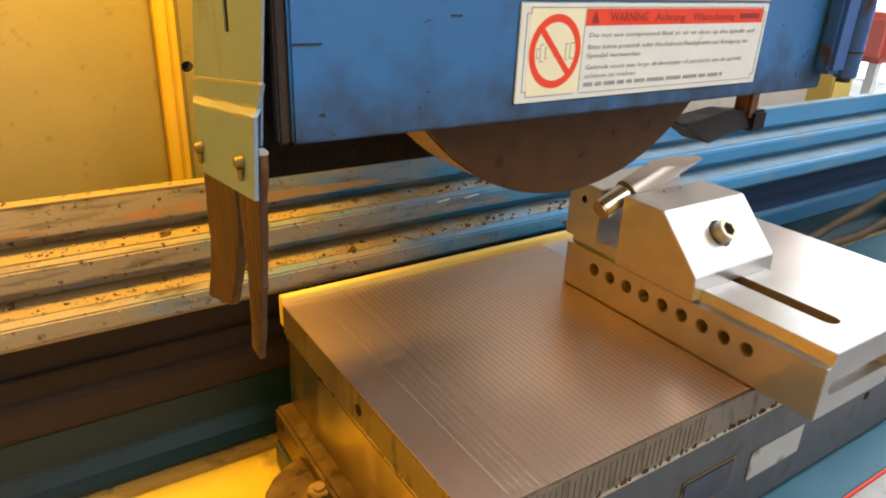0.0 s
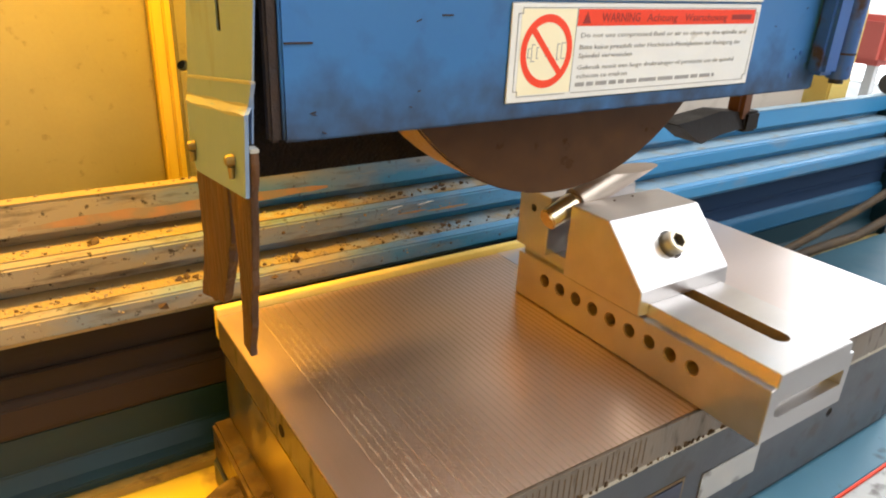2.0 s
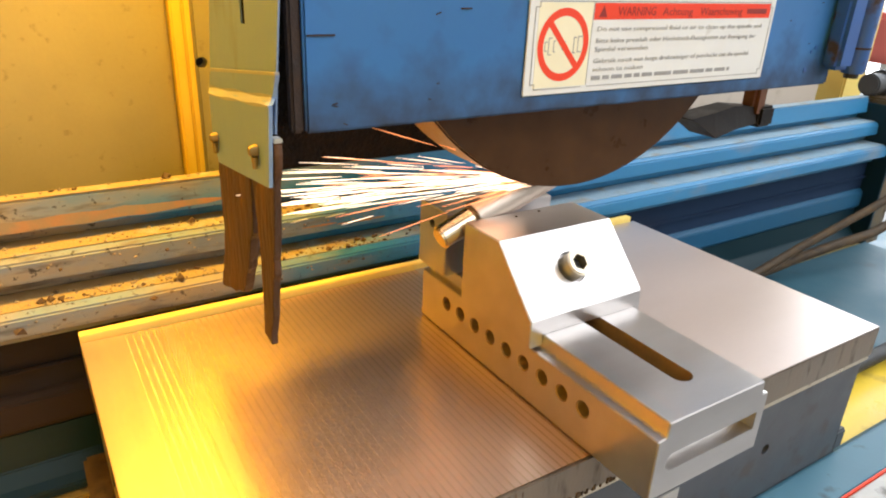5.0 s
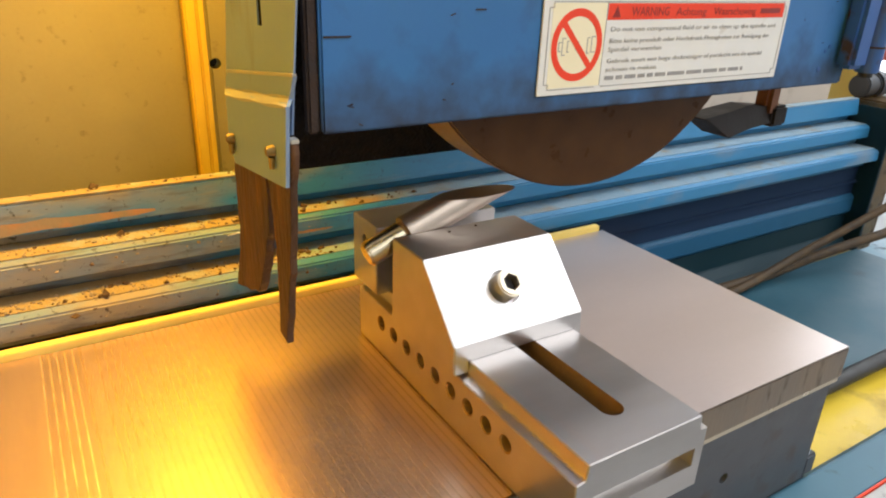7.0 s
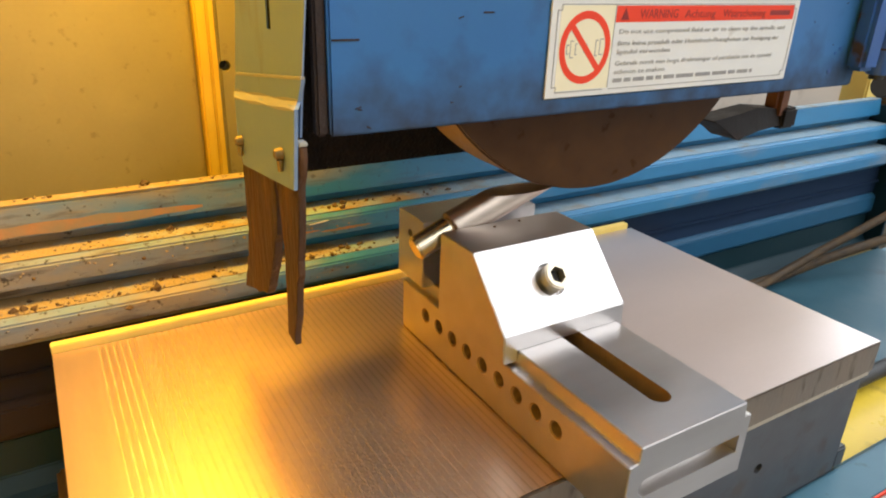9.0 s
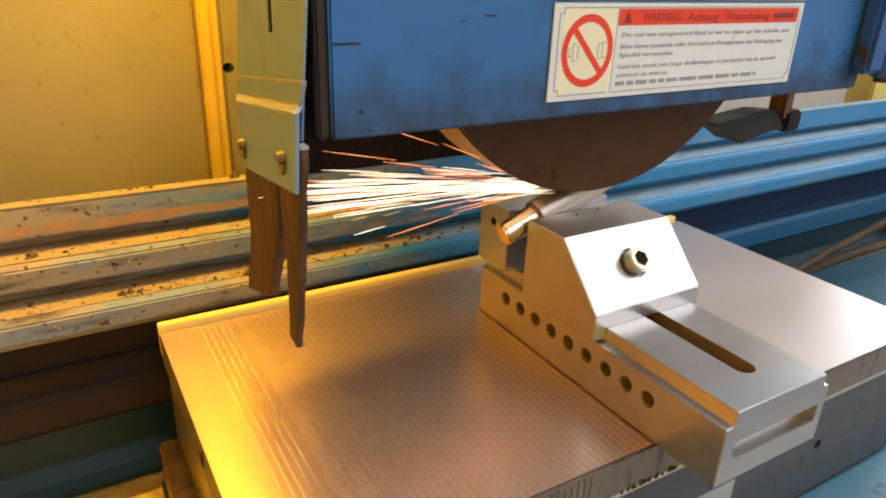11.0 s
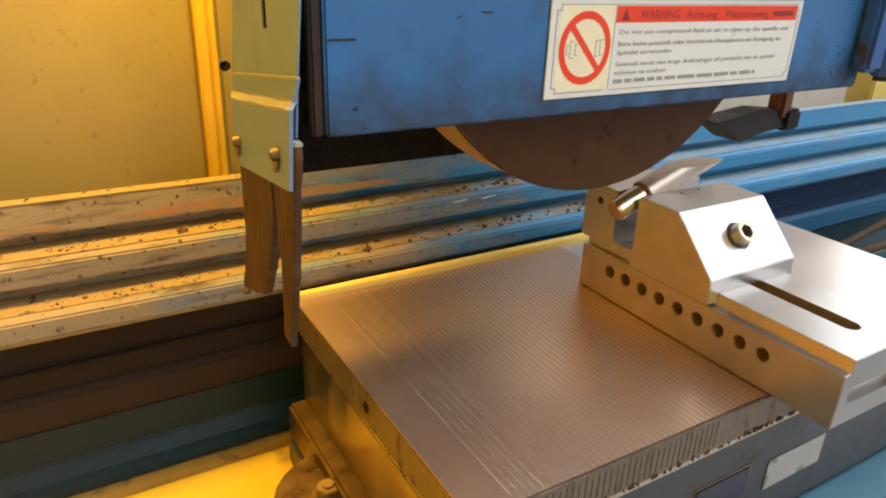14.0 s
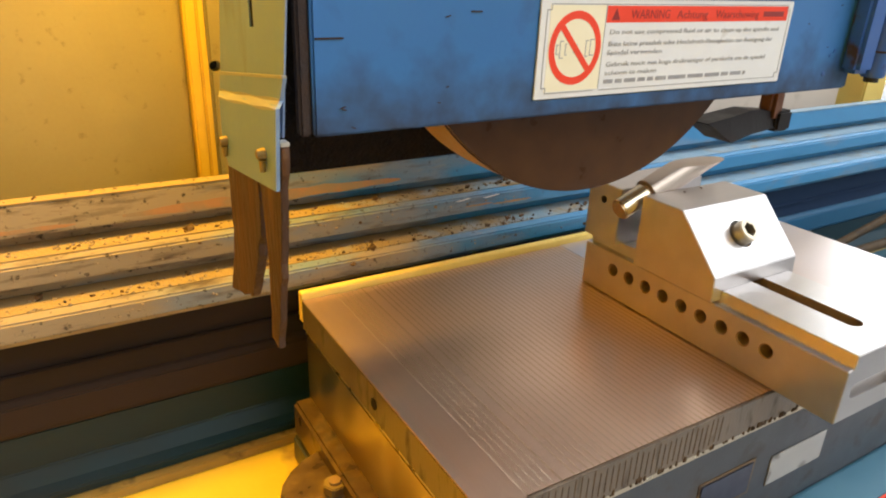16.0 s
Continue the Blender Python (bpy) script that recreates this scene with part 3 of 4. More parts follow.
# ---- warning sign on the head ----
def build_sign():
    s = thing("warning_sign", (0.163, 0.084, 0.201), "white warning plate with red bar and prohibition ring", "sign")
    y = 0.0838
    part("plate", prism([(0.0605, 0.1765), (0.2665, 0.1765), (0.2665, 0.2272), (0.0605, 0.2272)], "y", y, 0.0849, 0.0012), M_SIGN, s)
    part("upper_strip", box(0.062, 0.2675, y, 0.0849, 0.2283, 0.2500, 0.0008), M_SIGN, s, "second pale plate above")
    yy = y - 0.00012
    part("picture_field", box(0.0670, 0.1045, yy, y, 0.1805, 0.2240), M_CREAM, s, "cream pictogram field")
    c = Vector((0.0855, 0.0, 0.2025))
    bm = bmesh.new()
    seg = 48
    vs = []
    for k in range(seg):
        a = 2 * math.pi * k / seg
        vs.append([bm.verts.new((c.x + r * math.cos(a), q, c.z + r * 1.06 * math.sin(a))) for r, q in ((0.0178, yy - 0.00012), (0.0140, yy - 0.00012))])
    for k in range(seg):
        a, b = vs[k], vs[(k + 1) % seg]
        bm.faces.new((a[0], b[0], b[1], a[1]))
    part("ring", bm, M_RED, s, "red prohibition ring")
    bm = box(-0.0155, 0.0155, yy - 0.00016, yy, -0.0017, 0.0017)
    bmesh.ops.transform(bm, matrix=Matrix.Translation((c.x, 0, c.z)) @ pose(0, 0, 0, 0, 48, 0), verts=bm.verts)
    part("slash", bm, M_RED, s, "red diagonal bar")
    for x0, x1, z0, z1 in ((0.0725, 0.0745, 0.1995, 0.2045), (0.0750, 0.0775, 0.1975, 0.2065), (0.0785, 0.0800, 0.1990, 0.2050), (0.0925, 0.0945, 0.1980, 0.2065), (0.0955, 0.0985, 0.1985, 0.2070),
                           (0.0845, 0.0870, 0.2000, 0.2045)):
        part("pictogram_line", box(x0, x0 + 0.0005, yy - 0.00008, yy, z0, z1), M_INK, s)
        part("pictogram_line", box(x0, x1, yy - 0.00008, yy, z1 - 0.0005, z1), M_INK, s)
        part("pictogram_line", box(x0, x1, yy - 0.00008, yy, z0, z0 + 0.0005), M_INK, s)
    part("red_bar", box(0.1054, 0.2612, yy, y, 0.2152, 0.2238), M_RED, s, "red heading bar")
    part("warning_triangle", prism([(0.1090, 0.2165), (0.1150, 0.2165), (0.1120, 0.2225)], "y", yy - 0.00012, yy), M_DARKRED, s)
    part("heading", lettering("WARNING", 0.1230, yy - 0.0001, 0.2172, 0.0068, 0.030), M_DARKRED, s, "heading lettering")
    part("heading", lettering("Achtung", 0.1590, yy - 0.0001, 0.2172, 0.0062, 0.026), M_DARKRED, s, "heading lettering")
    part("heading", lettering("Waarschuwing", 0.1920, yy - 0.0001, 0.2172, 0.0062, 0.040), M_DARKRED, s, "heading lettering")
    part("heading_bar", box(0.2370, 0.2570, yy - 0.0001, yy, 0.2178, 0.2208), M_DARKRED, s)
    rows = [("Do not use compressed fluid or air to clean up the spindle and", 0.2092, 0.146), ("Bitte keine pressluft oder Hochdruck-Flussigkeiten zur Reinigung der", 0.2030, 0.142),
            ("Spindel verwenden", 0.1984, 0.042), ("Gebruik nooit een hoge drukreiniger of perslucht om de spindel", 0.1922, 0.138), ("schoon te maken", 0.1876, 0.040)]
    for text, z, wd in rows:
        part("text_line", lettering(text, 0.1085, yy - 0.0001, z, 0.0036, wd), M_INK, s)
    rnd = random.Random(4)
    x = 0.1085
    while x < 0.228:
        w = rnd.uniform(0.004, 0.016)
        part("text_bar", box(x, min(x + w, 0.230), yy - 0.0001, yy, 0.1830, 0.1852), M_INK, s)
        x += w + 0.0018
    def line(x0, z0, x1, z1, t=0.00022):
        part("frame_line", box(min(x0, x1) - t, max(x0, x1) + t, yy - 0.0001, yy, min(z0, z1) - t, max(z0, z1) + t), M_INK, s)
    a, b, c0, d, n = 0.0648, 0.2632, 0.1798, 0.2245, 0.0028
    for p in ((a + n, d, b - n, d), (a, c0 + n, a, d - n), (b, c0 + n, b, d - n), (0.1060, c0, b - n, c0), (a + n, c0, 0.1010, c0),
              (a, d - n, a + n, d - n), (a + n, d - n, a + n, d), (b - n, d - n, b, d - n), (b - n, d - n, b - n, d), (a, c0 + n, a + n, c0 + n), (a + n, c0, a + n, c0 + n),
              (b - n, c0 + n, b, c0 + n), (b - n, c0, b - n, c0 + n), (0.1048, c0 + 0.001, 0.1048, d)):
        line(*p)


# ---- table, tray and splash guard, which slide ----
X0, X1 = -0.52, 0.835


def build_table():
    t = thing("grinder_table", (0.0, 0.12, -0.16), "blue painted sliding grinder table with oily tray", "machine table")
    part("tray_floor", box(X0, X1, -0.03, 0.30, -0.16, -0.142), M_TRAY, t, "oily beige tray floor")
    part("pedestal", box(-0.235, 0.298, 0.004, 0.246, -0.142, -0.1178, 0.002), M_BODY, t)
    part("rear_deck", box(0.335, X1, 0.075, 0.262, -0.142, -0.128, 0.002), M_DECK, t, "blue rear deck")
    part("deck_seal", cyl((0.300, 0.072, -0.126), (X1, 0.072, -0.126), 0.008, seg=16), M_BLACK, t, "black rubber edge", True)
    part("front_ledge", prism([(-0.030, -0.16), (0.008, -0.16), (0.008, -0.124), (0.002, -0.119), (-0.030, -0.119)], "x", X0, X1, 0.001), M_LEDGE, t, "blue front ledge")
    part("red_line", box(X0, X1, -0.0318, -0.0302, -0.16, -0.1185), M_RED, t, "thin red line")
    part("front_apron", box(X0, X1, -0.11, -0.032, -0.16, -0.119, 0.002), M_PLATE_PALE, t, "pale grey front apron")
    g = thing("splash_guard", (0.0, 0.29, -0.142), "ribbed blue splash guard covered with grinding dust", "splash guard")
    g_parts = [
        ("upper_rib", [(0.326, 0.0815), (0.3140, 0.0815), (0.3105, 0.0600), (0.3225, 0.0575), (0.3240, 0.050), (0.328, 0.050)]),
        ("middle_rib", [(0.328, 0.0495), (0.2945, 0.0495), (0.2895, 0.0465), (0.2885, 0.0320), (0.3020, 0.0292), (0.3040, 0.0200), (0.328, 0.0200)]),
        ("lower_rib", [(0.328, 0.0195), (0.2745, 0.0195), (0.2685, 0.0165), (0.2675, 0.0035), (0.2820, 0.0002), (0.2845, -0.0080), (0.328, -0.0080)]),
    ]
    for n, prof in g_parts:
        part(n, prism(prof, "x", X0, X1, 0.0012), M_RAIL, g, "blue painted steel rib")
    part("top_edge", box(X0, X1, 0.3145, 0.3265, 0.0815, 0.0826), M_DUST_LIT, g, "dusty top edge, sky light put into its colour")
    part("dust_layer", box(X0, X1 - 0.002, 0.2952, 0.3238, 0.0495, 0.0502), M_DUST_LIT, g, "dust on the ledge, sky light put into its colour")
    part("dust_layer", box(X0, X1 - 0.002, 0.2750, 0.3038, 0.0195, 0.0202), M_DUST_LIT, g, "dust on the ledge, sky light put into its colour")
    # recess and panels below carry the shade of the ribs in their colour
    part("recess_panel", box(X0, X1, 0.290, 0.300, -0.050, -0.0082), M_RECESS, g, "rust-brown recessed strip, shade put into its colour")
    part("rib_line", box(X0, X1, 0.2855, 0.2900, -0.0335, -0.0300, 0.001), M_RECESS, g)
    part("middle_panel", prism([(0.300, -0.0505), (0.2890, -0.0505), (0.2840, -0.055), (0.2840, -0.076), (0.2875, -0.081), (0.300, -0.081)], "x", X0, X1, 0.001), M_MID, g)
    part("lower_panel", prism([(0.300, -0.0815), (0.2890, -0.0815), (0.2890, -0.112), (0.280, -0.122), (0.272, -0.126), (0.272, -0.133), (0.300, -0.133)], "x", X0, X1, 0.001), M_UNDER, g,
         "green-blue lower panel, shade put into its colour")
    part("base_lip", box(X0, X1, 0.264, 0.300, -0.1420, -0.1332, 0.001), M_LIP, g, "oily ochre base lip")
    part("end_plate", box(X1, X1 + 0.006, 0.262, 0.330, -0.142, 0.074, 0.001), M_UNDER, g)
    bm = cyl((X1 + 0.004, 0.322, 0.098), (X1 + 0.11, 0.322, 0.098), 0.016, seg=20, w=0.002)
    part("end_pipe", cyl((X1 + 0.03, 0.322, 0.098), (X1 + 0.05, 0.322, 0.098), 0.020, seg=20, w=0.003, bm=bm), M_BODY, g, "dark pipe with a collar at the end", True)
    part("end_bracket", box(X1 + 0.0062, X1 + 0.06, 0.270, 0.330, -0.142, 0.082, 0.003), M_BRONZE, g, "dark oily end bracket")
    # orange primer scrapes on the ribs
    for x0, x1, zc, hgt in ((-0.33, -0.105, 0.0650, 0.0105), (-0.42, -0.36, 0.0640, 0.004), (-0.05, -0.02, 0.038, 0.0022), (-0.02, 0.025, 0.0365, 0.003), (-0.50, -0.42, 0.0680, 0.005)):
        rnd = random.Random(int(x0 * 1000) + 2000)
        bm = bmesh.new()
        n = 16
        up, dn = [], []
        for i in range(n + 1):
            f = i / n
            x = x0 + (x1 - x0) * f
            th = hgt * math.sin(math.pi * min(max(f, 0.02), 0.98)) ** 0.5
            for lst, sg in ((up, 0.5), (dn, -0.5)):
                z = zc + sg * th * rnd.uniform(0.55, 1.0)
                if zc > 0.05:
                    y = 0.3105 + (z - 0.0595) * (0.0035 / 0.022) - 0.00025
                else:
                    y = 0.2885 + (z - 0.0315) / 15 - 0.00025
                lst.append(bm.verts.new((x, y, z)))
        for i in range(n):
            bm.faces.new((up[i], up[i + 1], dn[i + 1], dn[i]))
        part("primer_scrape", bm, M_PRIMER, g, "orange primer showing through")

    for x0, x1, z in ((-0.060, -0.044, 0.0448), (-0.030, -0.012, 0.0446)):
        part("white_scratch", prism([(x0, z - 0.0006), (x0 + 0.004, z - 0.0010), (x1, z + 0.0004), (x1 - 0.003, z + 0.0008)], "y", 0.2889, 0.2896), M_WHITE, g, "white scratch in the paint")

    def chips(name, mat, count, seed, lo, hi, big):
        rnd = random.Random(seed)
        verts, faces = [], []
        for _ in range(count):
            lane = rnd.random()
            x = lo + (hi - lo) * rnd.random() ** 0.9
            if lane < 0.12:
                y, z = rnd.uniform(0.319, 0.325), 0.0826
            elif lane < 0.42:
                y, z = rnd.uniform(0.2955, 0.311), 0.0502
            elif lane < 0.88:
                y, z = 0.275 + 0.018 * rnd.random() ** 1.6, 0.0202
            else:
                z = rnd.choice((rnd.uniform(0.005, 0.015), rnd.uniform(0.033, 0.045)))
                y = 0.2682 if z < 0.02 else 0.2890
            r = big * rnd.uniform(0.35, 1.0) ** 2
            k = len(verts)
            q = Euler((rnd.random() * 6, rnd.random() * 6, rnd.random() * 6)).to_matrix()
            for v in ((1, 0, 0), (-1, 0.2, 0), (0, 1, 0), (0.1, -1, 0), (0, 0, 0.8), (0, 0, -0.7)):
                p = q @ Vector(v) * r * rnd.uniform(0.7, 1.2)
                verts.append((x + p.x * 1.3, y + p.y, z + r * 0.3 + p.z))
            for f in ((0, 2, 4), (2, 1, 4), (1, 3, 4), (3, 0, 4), (2, 0, 5), (1, 2, 5), (3, 1, 5), (0, 3, 5)):
                faces.append(tuple(k + i for i in f))
        me = bpy.data.meshes.new(name)
        base = BASES[g.name]
        me.from_pydata([tuple(Vector(v) - base) for v in verts], [], faces)
        me.materials.append(mat)
        ob = new(name, me)
        ob.parent = g
        tagged(ob, "loose grinding chips on the ledges", "", "", "stuff")
    chips("dark_chip_scatter", M_CHIP, 150, 11, -0.51, 0.10, 0.0021)
    chips("coarse_chip_scatter", M_CHIP, 28, 12, -0.45, 0.06, 0.0048)
    chips("scorched_chip_scatter", M_CHIP, 90, 17, -0.06, 0.12, 0.0030)
    chips("pale_chip_scatter", M_CHIP_PALE, 900, 13, -0.51, 0.02, 0.0017)
    return t, g


# ---- magnetic chuck ----
def build_chuck():
    c = thing("magnetic_chuck", (0.035, 0.125, -0.1178), "rectangular magnetic chuck with fine ribbed steel top", "magnetic chuck")
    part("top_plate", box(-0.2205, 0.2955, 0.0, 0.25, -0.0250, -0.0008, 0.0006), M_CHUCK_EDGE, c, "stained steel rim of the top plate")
    part("inlay_bed", box(-0.1935, 0.0330, 0.0012, 0.2485, -0.002, -0.00004), M_INLAY, c, "brass coloured filling between the ribs")
    part("left_border", box(-0.2203, -0.1940, 0.0003, 0.2497, -0.0009, 0.0, 0.0002), M_CHUCK, c, "plain ground steel border")
    part("right_border", box(0.0335, 0.2953, 0.0003, 0.2497, -0.0009, 0.0, 0.0002), M_PLAIN, c, "plain ground steel surface")
    part("stop_rail", box(-0.2205, 0.2915, 0.2502, 0.2575, -0.020, 0.0050, 0.0006), M_STOP, c, "pale steel stop rail")
    part("seam_strip", box(-0.2190, 0.2940, 0.0010, 0.2490, -0.0290, -0.0252), M_PALE, c, "thin pale seam")
    front_hole = cyl((0.182, -0.01, -0.071), (0.182, 0.02, -0.071), 0.0042, seg=18)
    part("body", cut(box(-0.2140, 0.2900, 0.0022, 0.2480, -0.1178, -0.0292, 0.0015), front_hole), M_BODY, c, "grey painted chuck body")
    # black disc down the front hole, shade given as colour
    part("hole_dark", cyl((0.182, 0.012, -0.071), (0.182, 0.016, -0.071), 0.0040, seg=18), M_BLACK, c)
    part("foot", box(0.2902, 0.3040, 0.0030, 0.2470, -0.1178, -0.0990, 0.0015), M_BODY, c, "foot flange")
    part("foot", box(-0.2330, -0.2142, 0.1150, 0.2470, -0.1178, -0.0860, 0.0025), M_BRONZE, c, "oily foot flange")
    part("end_cover", box(-0.2190, -0.2142, 0.0030, 0.2470, -0.0980, -0.0295, 0.0008), M_END, c, "oily ground steel end")
    # disc on the face: the dark of an open hole painted on
    part("end_dimple", cyl((-0.2199, 0.1214, -0.0133), (-0.2209, 0.1214, -0.0133), 0.0040, seg=16), M_GRIME_DARK, c, "black disc standing for a hole")
    bm = bmesh.new()
    rnd = random.Random(8)
    for k in range(34):
        x = -0.1937 + 0.00445 * k
        box(x - 0.0003, x + 0.0003, -0.0002, 0.0006, -0.0205 - rnd.uniform(0, 0.003), -0.0015 - rnd.uniform(0, 0.004), 0, bm)
    for k in range(70):
        x = rnd.uniform(-0.21, 0.05)
        box(x - rnd.uniform(0.0003, 0.0012), x + 0.0004, -0.0006, 0.0004, -0.0255, -0.0250 + rnd.uniform(0.0003, 0.0035), 0, bm)
    tagged(part("edge_grime", bm, M_CHIP, c), "dark pole marks and grime along the edge", "", "", "stuff")
    # clamp with nut at the end
    arc = [(-0.2143 - 0.060 * math.cos(a), 0.150 + 0.050 * math.sin(a)) for a in [math.pi * k / 12 - math.pi / 2 for k in range(13)]]
    cl = part("clamp", prism(arc, "z", -0.1178, -0.098, 0.003), M_BRONZE, c, "oily cast clamp")
    hexa = [(-0.2370 + 0.0085 * math.cos(a), 0.150 + 0.0085 * math.sin(a)) for a in [math.pi / 3 * k for k in range(6)]]
    nut = part("nut", prism(hexa, "z", -0.098, -0.0905, 0.0008), M_BRASS, cl, "hexagon nut")
    part("stud", cyl((-0.2370, 0.150, -0.0905), (-0.2370, 0.150, -0.0885), 0.0042, seg=16), M_HOLE, nut)
    part("name_plate", prism([(-0.050, -0.083), (0.002, -0.083), (0.002, -0.0575), (-0.050, -0.0575)], "y", 0.0010, 0.0022, 0.002), M_PLATE_DARK, c, "dark blue name plate")
    part("plate_rim", box(-0.052, 0.004, 0.0016, 0.0022, -0.0850, -0.0555), M_BRONZE, c)
    part("rating_plate", box(0.023, 0.088, 0.0014, 0.0022, -0.0880, -0.0620, 0.0004), M_PLATE_PALE, c, "worn pale rating plate")
    # ribs of the holding surface, one piece each
    pitch, wide = 0.00445, 0.0031
    bm = box(-wide / 2, wide / 2, 0.0, 0.247, -0.0012, 0.0)
    me = bpy.data.meshes.new("rib")
    bm.to_mesh(me)
    bm.free()
    me.materials.append(M_CHUCK)
    base = BASES[c.name]
    skip = {5, 6}
    for k in range(51):
        if k in skip:
            continue
        ob = new("rib", me)
        ob.parent = c
        ob.location = Vector((-0.1915 + pitch * k, 0.0015, 0.0)) - base
    for k in range(5):
        x = -0.1915 + pitch * (k - 0.5)
        part("groove", box(x - 0.0004, x + 0.0004, 0.0015, 0.2485, -0.0006, -0.00002), M_GROOVE, c, "pale brass line")
    part("wide_rib", box(-0.1708, -0.1632, 0.0015, 0.2485, -0.0012, 0.0, 0.0002), M_CHUCK, c)
    return c


# ---- toolmaker's vise ----
VX0, VX1 = -0.0008, 0.0845
JX0, JX1 = -0.0047, 0.0838


def build_vise():
    v = thing("toolmakers_vise", (0.042, 0.07, 0.0), "ground steel toolmaker's vise on a magnetic chuck", "vise")
    prof = [(VX0, 0.0004), (VX1, 0.0004), (VX1, 0.0365), (VX1 - 0.0052, 0.0372), (VX1 - 0.0060, 0.0455), (VX0 + 0.0060, 0.0455), (VX0 + 0.0052, 0.0372), (VX0, 0.0365)]
    body = prism(prof, "y", -0.039, 0.180, 0.0005)
    cutters = []
    slot = [(0.0431 + 0.0066 * math.cos(a), -0.0125 + 0.0066 * math.sin(a)) for a in [math.pi + math.pi * k / 14 for k in range(15)]]
    cutters.append(prism(slot + [(0.0497, 0.143), (0.0365, 0.143)], "z", 0.006, 0.08))
    for k in range(9):
        y = 0.0111 + 0.01705 * k
        cutters.append(cyl((-0.02, y, 0.0234), (0.012, y, 0.0234), 0.0044, seg=20))
        cutters.append(cyl((VX0 - 0.001, y, 0.0234), (VX0 + 0.0008, y, 0.0234), 0.0063, 0.0043, seg=20))
    groove = [(0.013 + 0.0055 * math.cos(a), 0.0205 + 0.0055 * math.sin(a)) for a in [math.pi / 2 + math.pi * k / 10 for k in range(11)]]
    cutters.append(prism(groove + [(0.078, 0.015), (0.078, 0.026)], "y", -0.06, -0.031))
    b = part("body", cut(body, *cutters), M_STEEL, v, "ground steel base with a long slot and cross holes")
    # slot and hole walls get the brown with the amber light in it
    b.data.materials.append(M_HOLE)
    for p in b.data.polygons:
        q = p.center + BASES[v.name]
        inside = 0.036 < q.x < 0.0502 and -0.0195 < q.y < 0.1435 and q.z < 0.0453 and abs(p.normal.z) < 0.5 and q.z > 0.007
        if inside or (VX0 + 0.00005 < q.x < 0.0125 and abs(p.normal.x) < 0.9 and 0.0185 < q.z < 0.0285 and q.y > 0.004 and q.y < 0.153):
            p.material_index = 1
    jaw = [(0.146, 0.0452), (0.180, 0.0452), (0.180, 0.0905), (0.146, 0.0905)]
    fx = prism(jaw, "x", JX0, JX1, 0.0006)
    fx = cut(fx, cyl((-0.03, 0.163, 0.078), (0.01, 0.163, 0.078), 0.003, seg=14))
    part("fixed_jaw", fx, M_STEEL, v, "fixed jaw block")
    mj = [(0.0535, 0.0388), (0.125, 0.0388), (0.125, 0.0925), (0.0885, 0.0925), (0.0545, 0.0565)]
    mb = prism(mj, "x", JX0, JX1, 0.0006)
    mb = cut(mb, box(VX0 + 0.0052, VX1 - 0.0052, 0.04, 0.14, 0.03, 0.0457))
    nrm = Vector((0, -0.727, 0.687)).normalized()
    p = Vector((0.0385, 0.0715, 0.0745))
    mb = cut(mb, cyl(p - nrm * 0.006, p + nrm * 0.02, 0.0102, seg=28))
    m = part("movable_jaw", mb, M_STEEL, v, "sliding jaw block with a sloping front")
    head = cyl(p - nrm * 0.006, p + nrm * 0.0085, 0.0082, seg=32, w=0.0008)
    turn = nrm.to_track_quat("Z", "Y").to_matrix().to_4x4()
    hx = bmesh.new()
    bmesh.ops.create_cone(hx, cap_ends=True, segments=6, radius1=0.0052, radius2=0.0052, depth=0.012)
    bmesh.ops.transform(hx, matrix=Matrix.Translation(p + nrm * 0.0085) @ turn, verts=hx.verts)
    bo = part("socket_bolt", cut(head, hx), M_PALE, m, "socket head bolt", True)
    # the socket's inner shade is painted as a black floor
    part("socket_floor", cyl(p + nrm * 0.0024, p + nrm * 0.0027, 0.0054, seg=6), M_BLACK, bo)
    for x, y in ((0.030, 0.118), (0.050, 0.1195)):
        part("dirt_speck", cyl((x, y, 0.0925), (x, y, 0.0931), 0.0010, 0.0006, 8), M_CHIP, m, "dark dirt speck")
    return v


# ---- bar that is being ground ----
BAR = Vector((-0.0165, 0.1355, 0.0795))
TILT = 20.5


def build_bar():
    w = thing("steel_bar", BAR, "tilted round steel bar with a flat ground on top", "workpiece")
    d = Vector((math.cos(radians(TILT)), 0, math.sin(radians(TILT))))
    bm = cyl(BAR + d * 0.0275, BAR + d * 0.14, 0.0104, seg=48, w=0.0004)
    bmesh.ops.bisect_plane(bm, geom=bm.verts[:] + bm.edges[:] + bm.faces[:], plane_co=(0, 0, 0.1080), plane_no=(0, 0, 1), clear_outer=True)
    bmesh.ops.holes_fill(bm, edges=[e for e in bm.edges if e.is_boundary])
    part("shank", bm, M_WORK, w, "round shank with a leaf-shaped flat", True)
    part("neck", cyl(BAR + d * 0.0255, BAR + d * 0.0276, 0.0076, seg=32), M_HOLE, w, "narrow undercut", True)
    part("spigot", cyl(BAR + d * 0.0, BAR + d * 0.0257, 0.0078, 0.0086, 40, 0.0012), M_SPIGOT, w, "turned spigot", True)
    return w


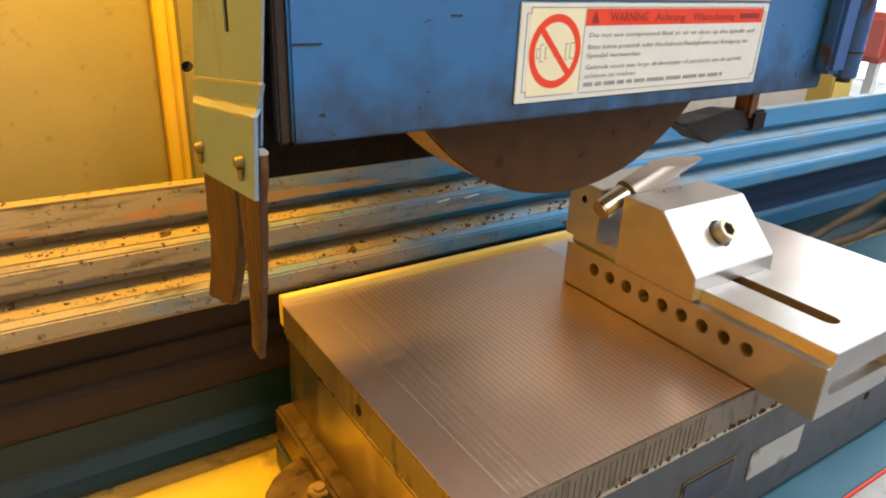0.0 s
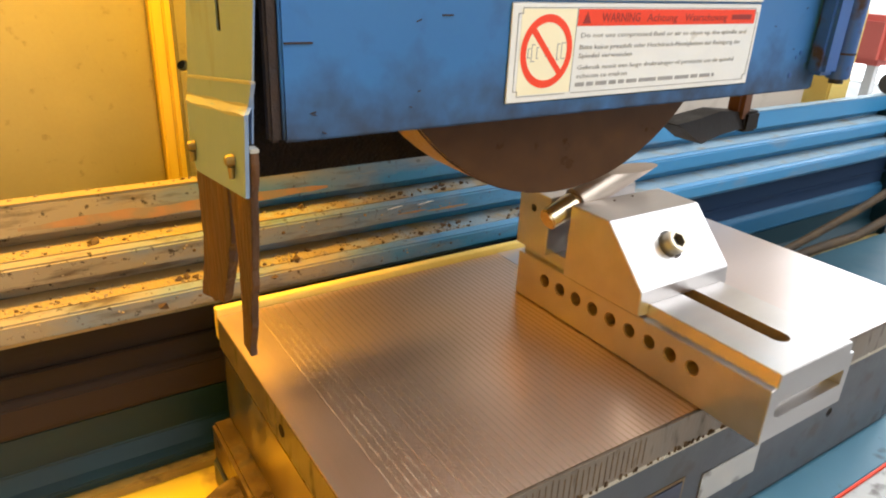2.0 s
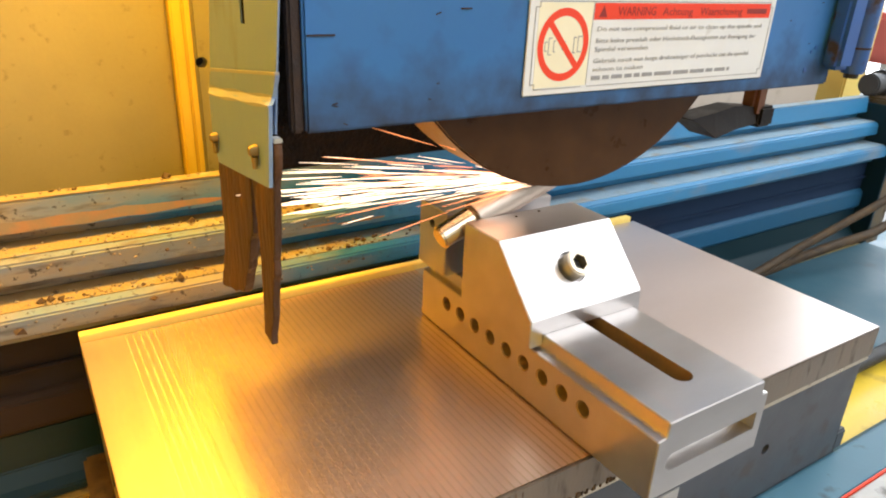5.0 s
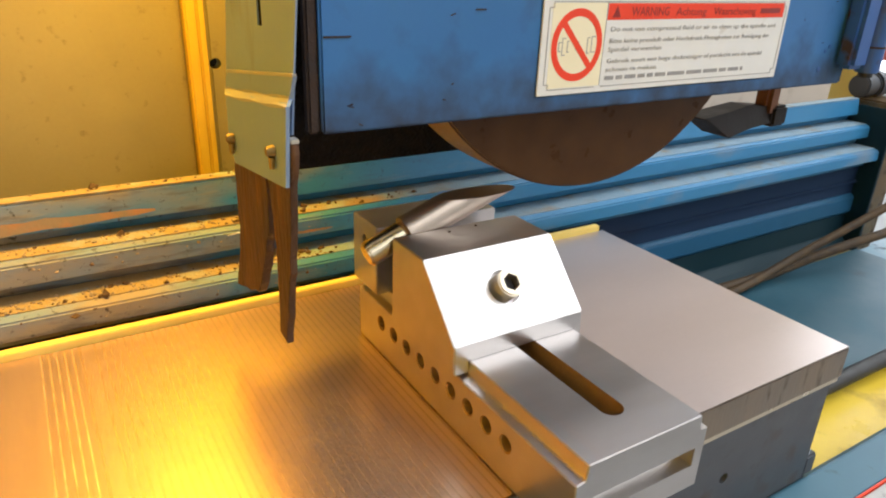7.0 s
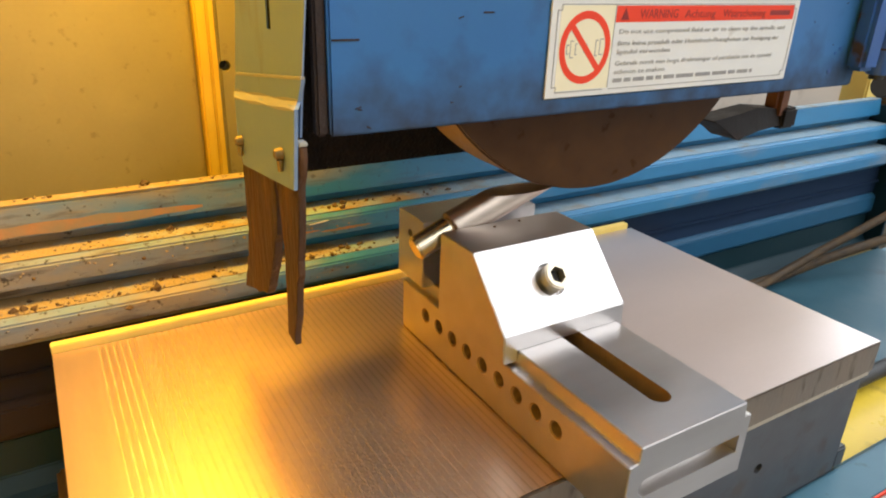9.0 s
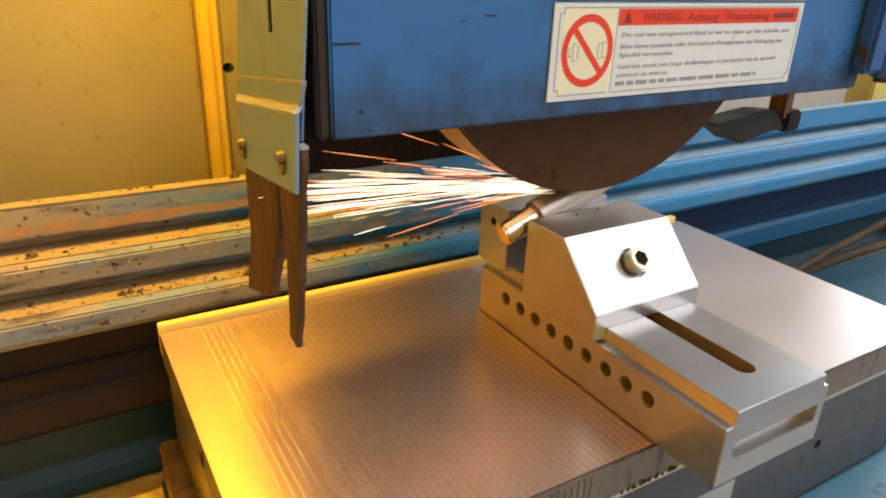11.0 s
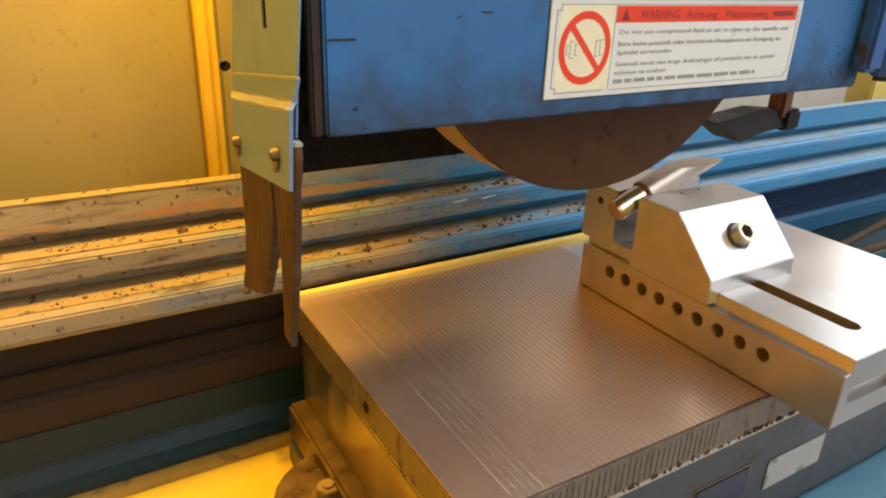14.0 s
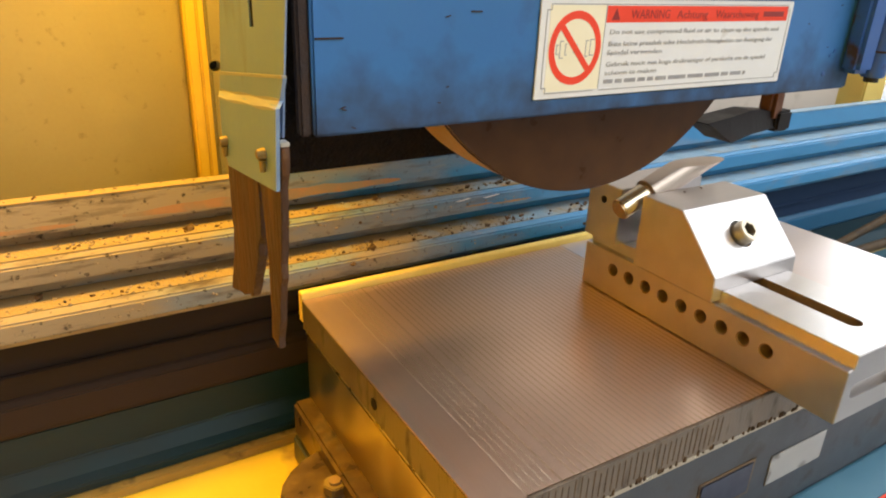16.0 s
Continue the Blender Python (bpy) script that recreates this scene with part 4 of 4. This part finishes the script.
# ---- hose, machine base ----
def build_static_things():
    b = thing("grinding_machine", (0.1, 0.1, -0.95), "heavy blue cast base under the sliding table", "machine base")
    part("bed", box(-1.0, 1.25, -0.06, 0.33, -0.95, -0.165, 0.01), M_LEDGE, b)
    h = thing("coolant_hose", (0.62, 0.24, -0.12), "dirty brown coolant hose rising beside the table", "hose")
    run = [(0.500, 0.250, -0.121), (0.527, 0.2435, -0.121), (0.570, 0.2450, -0.116), (0.6143, 0.245, -0.1060), (0.6625, 0.235, -0.0845), (0.7148, 0.225, -0.0640), (0.7671, 0.212, -0.0400), (0.83, 0.20, -0.012), (0.92, 0.19, 0.02)]
    part("hose", tube(run, 0.0055, 12), M_HOSE, h, "", True)
    run = [(0.512, 0.258, -0.121), (0.560, 0.2565, -0.121), (0.620, 0.252, -0.118), (0.6778, 0.240, -0.1030), (0.740, 0.230, -0.0930), (0.8092, 0.220, -0.0850), (0.9, 0.21, -0.06)]
    part("second_hose", tube(run, 0.0065, 12), M_HOSE, h, "", True)
    return b


SPARKS = []
CONTACT = Vector((0.118, 0.133, 0.1105))


def build_sparks():
    def jet(name, count, seed, spread, lmin, lmax, reach, thick, mat, lab):
        rnd = random.Random(seed)
        verts, faces = [], []
        for _ in range(count):
            a = radians(rnd.gauss(spread[0], spread[1]))
            b = radians(rnd.gauss(0, 2.2))
            d = Vector((-math.cos(a) * math.cos(b), math.sin(b), math.sin(a))).normalized()
            s = reach * rnd.random() ** 1.1
            ln = rnd.uniform(lmin, lmax)
            p0 = d * s + Vector((0, rnd.uniform(-0.010, 0.010), 0))
            p1 = p0 + d * ln + Vector((0, 0, -ln * 0.04))
            side = d.cross(Vector((0, 1, 0))).normalized()
            up = d.cross(side)
            k = len(verts)
            for p, r in ((p0, thick * 0.35), (p0.lerp(p1, 0.6), thick), (p1, thick * 0.3)):
                for q in range(3):
                    an = q * 2.094
                    verts.append(tuple(p + side * r * math.cos(an) + up * r * math.sin(an)))
            for o in (0, 3):
                for q in range(3):
                    faces.append((k + o + q, k + o + (q + 1) % 3, k + o + 3 + (q + 1) % 3, k + o + 3 + q))
        me = bpy.data.meshes.new(name)
        me.from_pydata(verts, [], faces)
        me.materials.append(mat)
        ob = new(name, me)
        ob.location = CONTACT
        tagged(ob, lab, "sparks", "sparks from the wheel", "stuff")
        return ob
    SPARKS.append((jet("spark_stream", 95, 21, (5.0, 2.1), 0.02, 0.06, 0.14, 0.00024, M_SPARK, "dense stream of white hot grinding sparks"), 3.72, 5.45, 9.72, 11.15))
    SPARKS.append((jet("spark_spray", 46, 22, (8.0, 4.5), 0.012, 0.05, 0.15, 0.00022, M_SPARK, "loose spray of white hot grinding sparks"), 3.62, 5.50, 9.65, 11.30))
    SPARKS.append((jet("orange_sparks", 44, 23, (11.0, 8.0), 0.015, 0.05, 0.13, 0.00024, M_SPARK_RED, "thin orange grinding sparks"), 3.66, 5.45, 9.70, 11.20))
    SPARKS.append((jet("last_sparks", 5, 24, (3.0, 4.0), 0.006, 0.013, 0.045, 0.0004, M_SPARK, "few short white hot sparks"), 3.64, 5.60, 9.60, 11.52))


build_hall()
build_enclosure()
build_head()
build_sign()
TABLE, GUARD = build_table()
VISE = build_vise()
BARTHING = build_bar()
build_static_things()
build_sparks()
CHUCK = build_chuck()


def motions():
    for ob in (TABLE, GUARD, CHUCK, VISE, BARTHING):
        b = BASES[ob.name].copy()
        walk(ob, [(t, pose(b.x + d, b.y, b.z)) for t, d in SLIDE])
    head = bpy.data.objects["surface_grinder"]
    off = WHEEL - BASES[head.name]
    walk(bpy.data.objects["grinding_wheel"], [(t / 5, pose(off.x, off.y, off.z, 0, 75.0 * t, 0)) for t in range(81)])
    idle = CONTACT + Vector((0.14, 0.036, 0.17))
    for k, (ob, a0, a1, b0, b1) in enumerate(SPARKS):
        rnd = random.Random(90 + k)
        rows = []
        for i in range(161):
            t = i / 10
            if a0 <= t <= a1 or b0 <= t <= b1:
                rows.append((t, pose(CONTACT.x - rnd.uniform(0, 0.012), CONTACT.y, CONTACT.z, rnd.uniform(-25, 25), rnd.uniform(-1.5, 1.5), 0)))
            else:
                rows.append((t, pose(idle.x, idle.y, idle.z)))
        walk(ob, rows)


motions()
